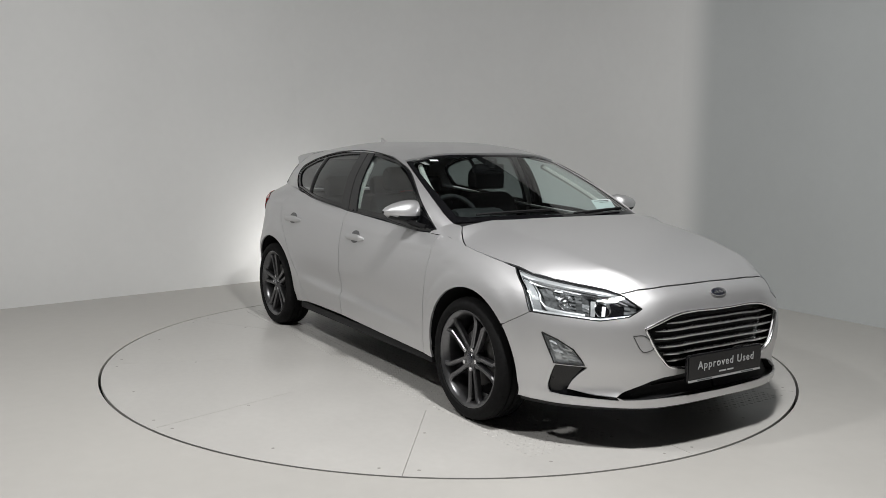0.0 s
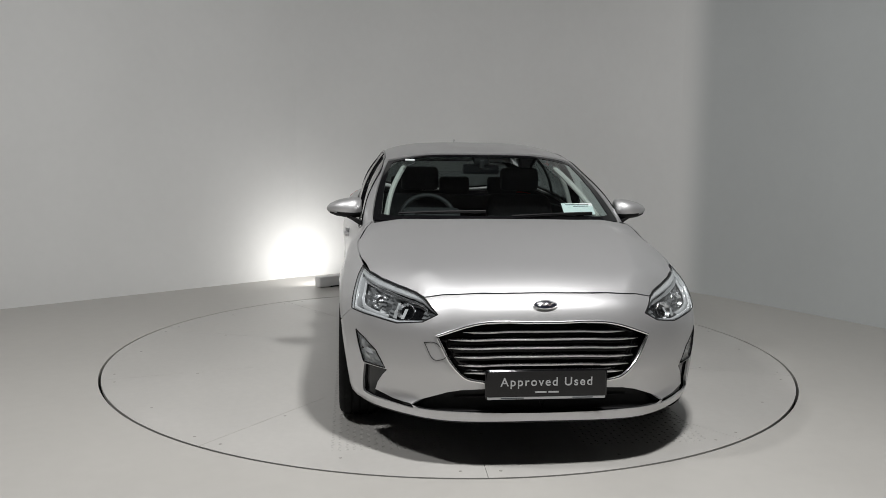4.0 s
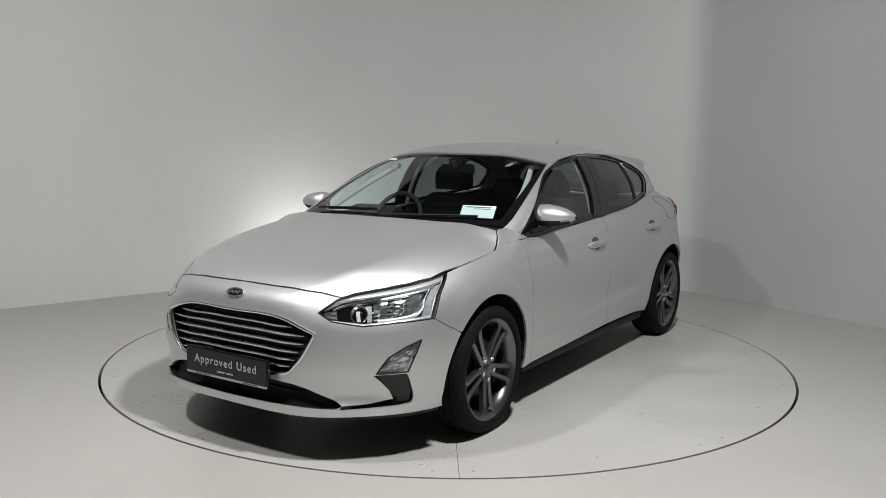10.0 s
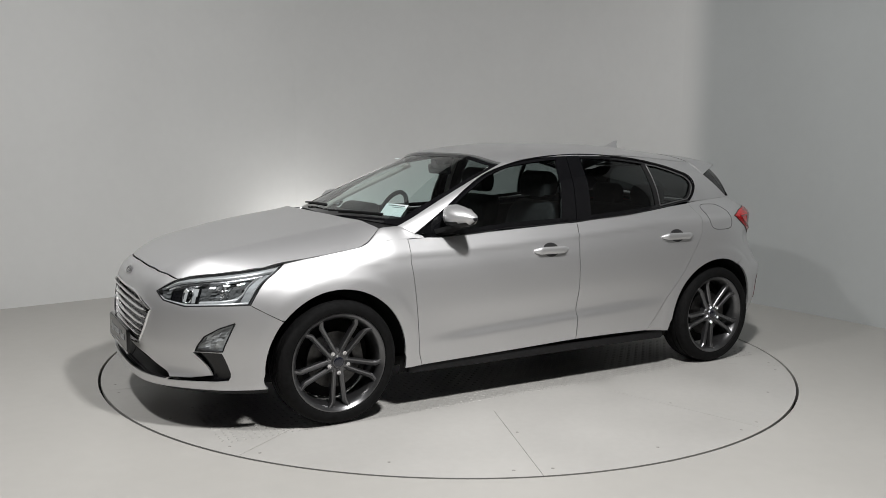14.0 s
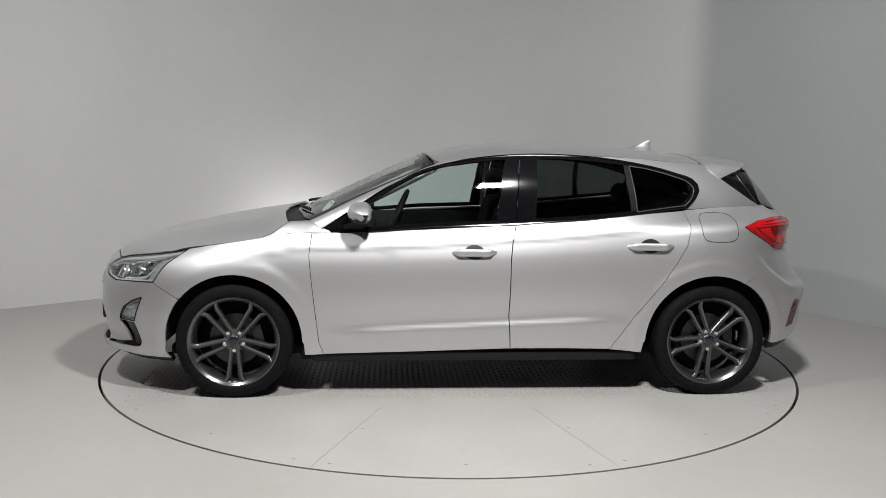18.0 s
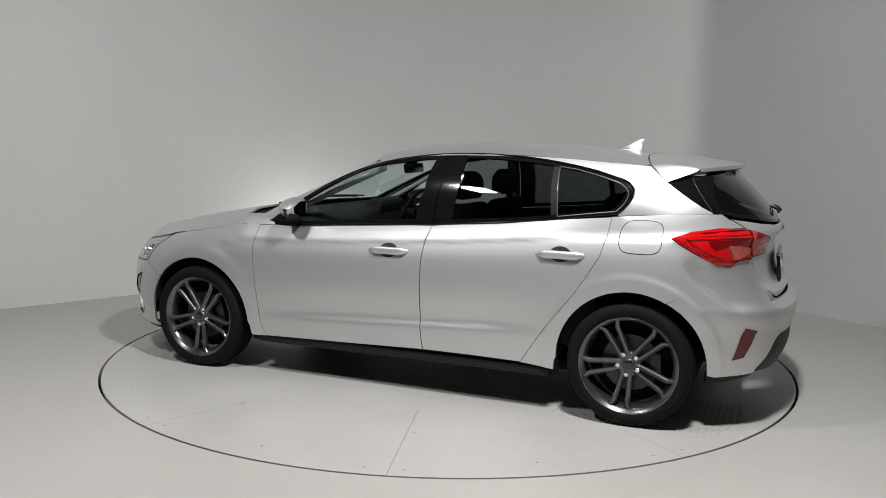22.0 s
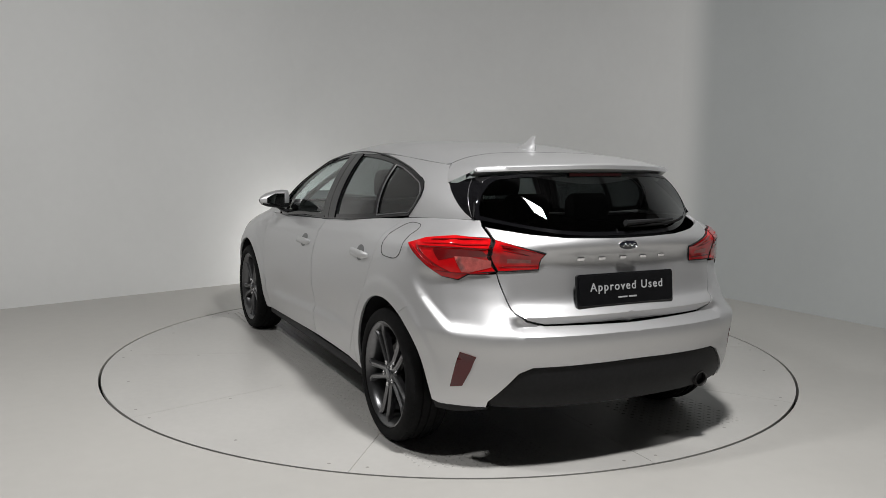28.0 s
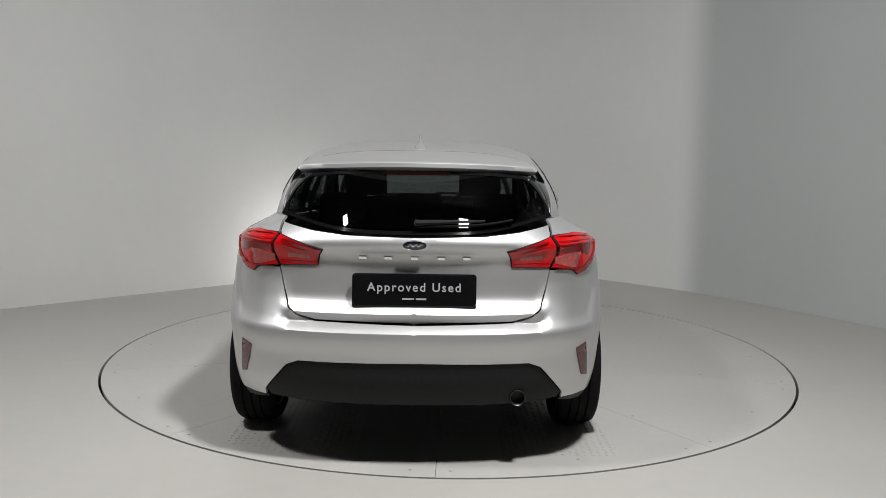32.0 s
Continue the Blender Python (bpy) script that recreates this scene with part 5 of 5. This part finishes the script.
def roof_things():
    # cowl under the windscreen and the two wiper arms
    rows = []
    for y in np.linspace(0, .712, 22):
        xf = 1.135 - .06 * (y / .78) ** 3
        q = ring_at(BELT, 2 * min(1, y / .70))
        rows.append([(xf, y, float(hood_top(xf, min(y, .76))[2]) - .022), (xf - .03, y, float(hood_top(xf, min(y, .76))[2]) - .03), (q[0] + .01, y, q[2] - .012), (q[0] - .05, y, q[2] + .005)])
    v, f = grid_mesh(rows)
    put_bm("cowl", both((v, f)), BLACK, label="black plastic cowl under the windscreen")
    for a, b, sg in (((.15, .02), (1.45, .10), 1), ((.55, .015), (1.0, .12), -1)):
        path = []
        for t in np.linspace(0, 1, 16):
            u = a[0] + (b[0] - a[0]) * t
            p = on_cabin(u, a[1] + (b[1] - a[1]) * t * .6, .016)
            path.append(p if sg > 0 else mirror_y(on_cabin(1.5 - 1.3 * t, .05 + .03 * t, .016)))
        w = put("wiper", tube(path, .006, 6), BLACK, label="black windscreen wiper")
        link_mesh("blade", *tube([p + np.array((.0, 0, -.008)) for p in path[3:]], .005, 6), RUBBER, w)
    # rear wiper
    arm = [on_cabin(float(UN), .12, .03)] + [mirror_y(on_cabin(UN - t, .12 + .015 * math.sin(3 * t), .026)) for t in np.linspace(.05, .95, 10)]
    w = put("rear_wiper", tube(arm, lambda t: .014 - .009 * t, 8), BLACK, GATE, "black rear wiper")
    bl = [mirror_y(on_cabin(UN - t, .095, .016)) for t in np.linspace(.0, 1.35, 12)]
    link_mesh("blade", *tube(bl, .006, 6), RUBBER, w)
    hl = put("brake_light", ([(-1.768, y, z) for y in (-.15, .15) for z in (1.292, 1.278)] + [(-1.75, y, z) for y in (-.15, .15) for z in (1.292, 1.278)], [(0, 1, 3, 2), (0, 2, 6, 4), (1, 5, 7, 3)]), DEEPRED, GATE, "dark red high brake light")
    # shark-fin aerial
    rows = []
    z0 = float(ROOF_C(-1.15))
    for k, (dz, x0, x1, w) in enumerate([(-.012, -1.045, -1.235, .032), (.006, -1.05, -1.235, .030), (.012, -1.075, -1.235, .022), (.028, -1.125, -1.232, .012), (.046, -1.165, -1.23, .0075), (.062, -1.20, -1.238, .004), (.066, -1.215, -1.24, .002)]):
        rows.append([(x0 + (x1 - x0) * (1 - math.cos(a)) / 2, w * math.sin(a), z0 + dz - .02 * 0) for a in np.linspace(0, 2 * math.pi, 17)[:-1]])
    v, f = grid_mesh(rows, True)
    put("aerial", (v, [q[::-1] for q in f] + [tuple(range(len(v) - 16, len(v)))]), PAINT, label="silver shark-fin roof aerial")


roof_things()


# ---- cabin ----
def inside_car():
    def soft(name, pts, hw, mat, parent=None, label="", yc=0.0):
        """A padded form: side outline pts (x, z), half width hw, rounded at its sides."""
        p = spline_nd(pts + pts[:1], 40)[:-1]
        c = p.mean(0)
        rows = []
        for k, t in ((-1, .80), (-.93, .93), (-.8, 1), (.8, 1), (.93, .93), (1, .80)):
            rows.append([(c[0] + (q[0] - c[0]) * t, yc + hw * k, c[1] + (q[1] - c[1]) * t) for q in p])
        v, f = grid_mesh(rows, True)
        f += [tuple(range(39))[::-1], tuple(range(len(v) - 39, len(v)))]
        bm = bmesh.new()
        bv = [bm.verts.new(q) for q in v]
        for q in f:
            bm.faces.new([bv[i] for i in q])
        bmesh.ops.recalc_face_normals(bm, faces=bm.faces[:])
        return put_bm(name, bm, mat, parent, label)

    for y in (.36, -.36):
        s = soft("front_seat", [(.35, .42), (.30, .55), (0, .52), (-.12, .50), (-.10, .40)], .25, CLOTH, None, "black cloth front seat", y)
        soft("backrest", [(-.06, .48), (.02, .55), (-.14, .85), (-.22, 1.06), (-.30, 1.07), (-.27, .85), (-.18, .5)], .23, CLOTH, s, "", y)
        soft("headrest", [(-.20, 1.10), (-.20, 1.22), (-.24, 1.26), (-.30, 1.24), (-.30, 1.10)], .13, CLOTH, s, "", y)
    s = soft("rear_seat", [(-.55, .40), (-.52, .55), (-.95, .53), (-.95, .40)], .62, CLOTH, None, "black cloth rear bench")
    soft("backrest", [(-.88, .5), (-.86, .56), (-1.06, .85), (-1.12, 1.0), (-1.20, 1.0), (-1.12, .55)], .62, CLOTH, s)
    for y in (.40, 0, -.40):
        soft("headrest", [(-1.12, 1.02), (-1.12, 1.13), (-1.16, 1.16), (-1.21, 1.13), (-1.20, 1.02)], .12, CLOTH, s, "", y)
    soft("dashboard", [(1.0, .80), (1.02, .965), (.80, .985), (.66, .97), (.60, .90), (.62, .70), (.95, .65)], .70, TRIM, None, "dark dashboard")
    soft("instrument_hood", [(.78, .95), (.70, 1.03), (.60, 1.02), (.62, .93)], .17, TRIM, None, "dark instrument hood", -.36)
    m = pose(.44, -.36, .93, 0, 65, 0)
    ring = [m @ Vector((.18 * math.cos(a), .18 * math.sin(a), 0)) for a in np.linspace(0, 2 * math.pi, 41)]
    w = put("steering_wheel", tube(ring, .015, 10, False), TRIM, label="black steering wheel with three spokes")
    part("hub", box_bm(.10, .15, .04, m @ pose(0, 0, -.02), .015), TRIM, w)
    for a in (0, 180, 270):
        part("spoke", box_bm(.13, .03, .015, m @ pose(0, 0, -.01, 0, 0, a + 90) @ pose(.1, 0, 0), .005), TRIM, w)
    r = put_bm("rear_view_mirror", box_bm(.04, .24, .065, pose(.27, 0, 1.262, 0, 8, 0), .015), GLOSSB, label="black interior mirror")
    part("stalk", box_bm(.08, .03, .05, pose(.29, 0, 1.295), .01), BLACK, r)
    part("sensor_box", box_bm(.12, .10, .04, pose(.25, 0, 1.325, 0, 20, 0), .012), BLACK, r)
    put_bm("headlining", both(skin(lambda y, x: roof_top(x, y) + np.array((0, 0, -.03)), [(0, .2), (.54, .17), (.55, -.4), (.52, -1.3), (0, -1.4)], edge_free=0.0, h=.08, lip=0)), PALE)
    put_bm("cabin_floor", box_bm(3.0, 1.36, .06, pose(-.35, 0, .36), .01), DARK)
    put_bm("parcel_shelf", box_bm(.55, 1.2, .02, pose(-1.5, 0, .97), .008), CLOTH, label="black parcel shelf")
    for sg in (1, -1):
        for nm, x0, x1 in (("front_door_card", .85, -.17), ("rear_door_card", -.21, -1.15)):
            z1 = .93 if x0 > 0 else .97
            put_bm(nm, box_bm(x0 - x1, .05, z1 - .36, pose((x0 + x1) / 2, sg * .735, (z1 + .36) / 2), .015), TRIM)
    # pale pillar covers inside
    for sg in (1, -1):
        for lo, hi in (((.80, .64, .99), (.22, .50, 1.275)), ((-.20, .735, .98), (-.22, .58, 1.34))):
            pth = [np.array(lo) + (np.array(hi) - np.array(lo)) * t + np.array((0, .022, 0)) * math.sin(math.pi * t) for t in np.linspace(0, 1, 10)]
            put("pillar_trim", tube([p * (1, sg, 1) for p in pth], .017, 8), PALE, label="pale inner pillar trim")
    # sheet of paper behind the windscreen
    q = pose(.855, .50, 1.048, 0, 48, 10)
    s = put_bm("paper_sheet", box_bm(.085, .20, .001, q), PAPER, label="white printed sheet behind the windscreen")
    part("print", box_bm(.006, .15, .0004, q @ pose(-.031, 0, .0008)), INK, s, smooth=False)
    part("print", box_bm(.004, .10, .0004, q @ pose(-.019, .02, .0009)), INK, s, smooth=False)
    part("sticker", box_bm(.02, .06, .0006, pose(.335, -.47, 1.318, 0, 28, 0)), PAPER, s, smooth=False)


inside_car()


def motions():
    rows = [(t, pose(0, 0, 0, 0, 0, a)) for t, a in TURN]
    walk(TABLE, rows)
    walk(CAR, rows)


motions()
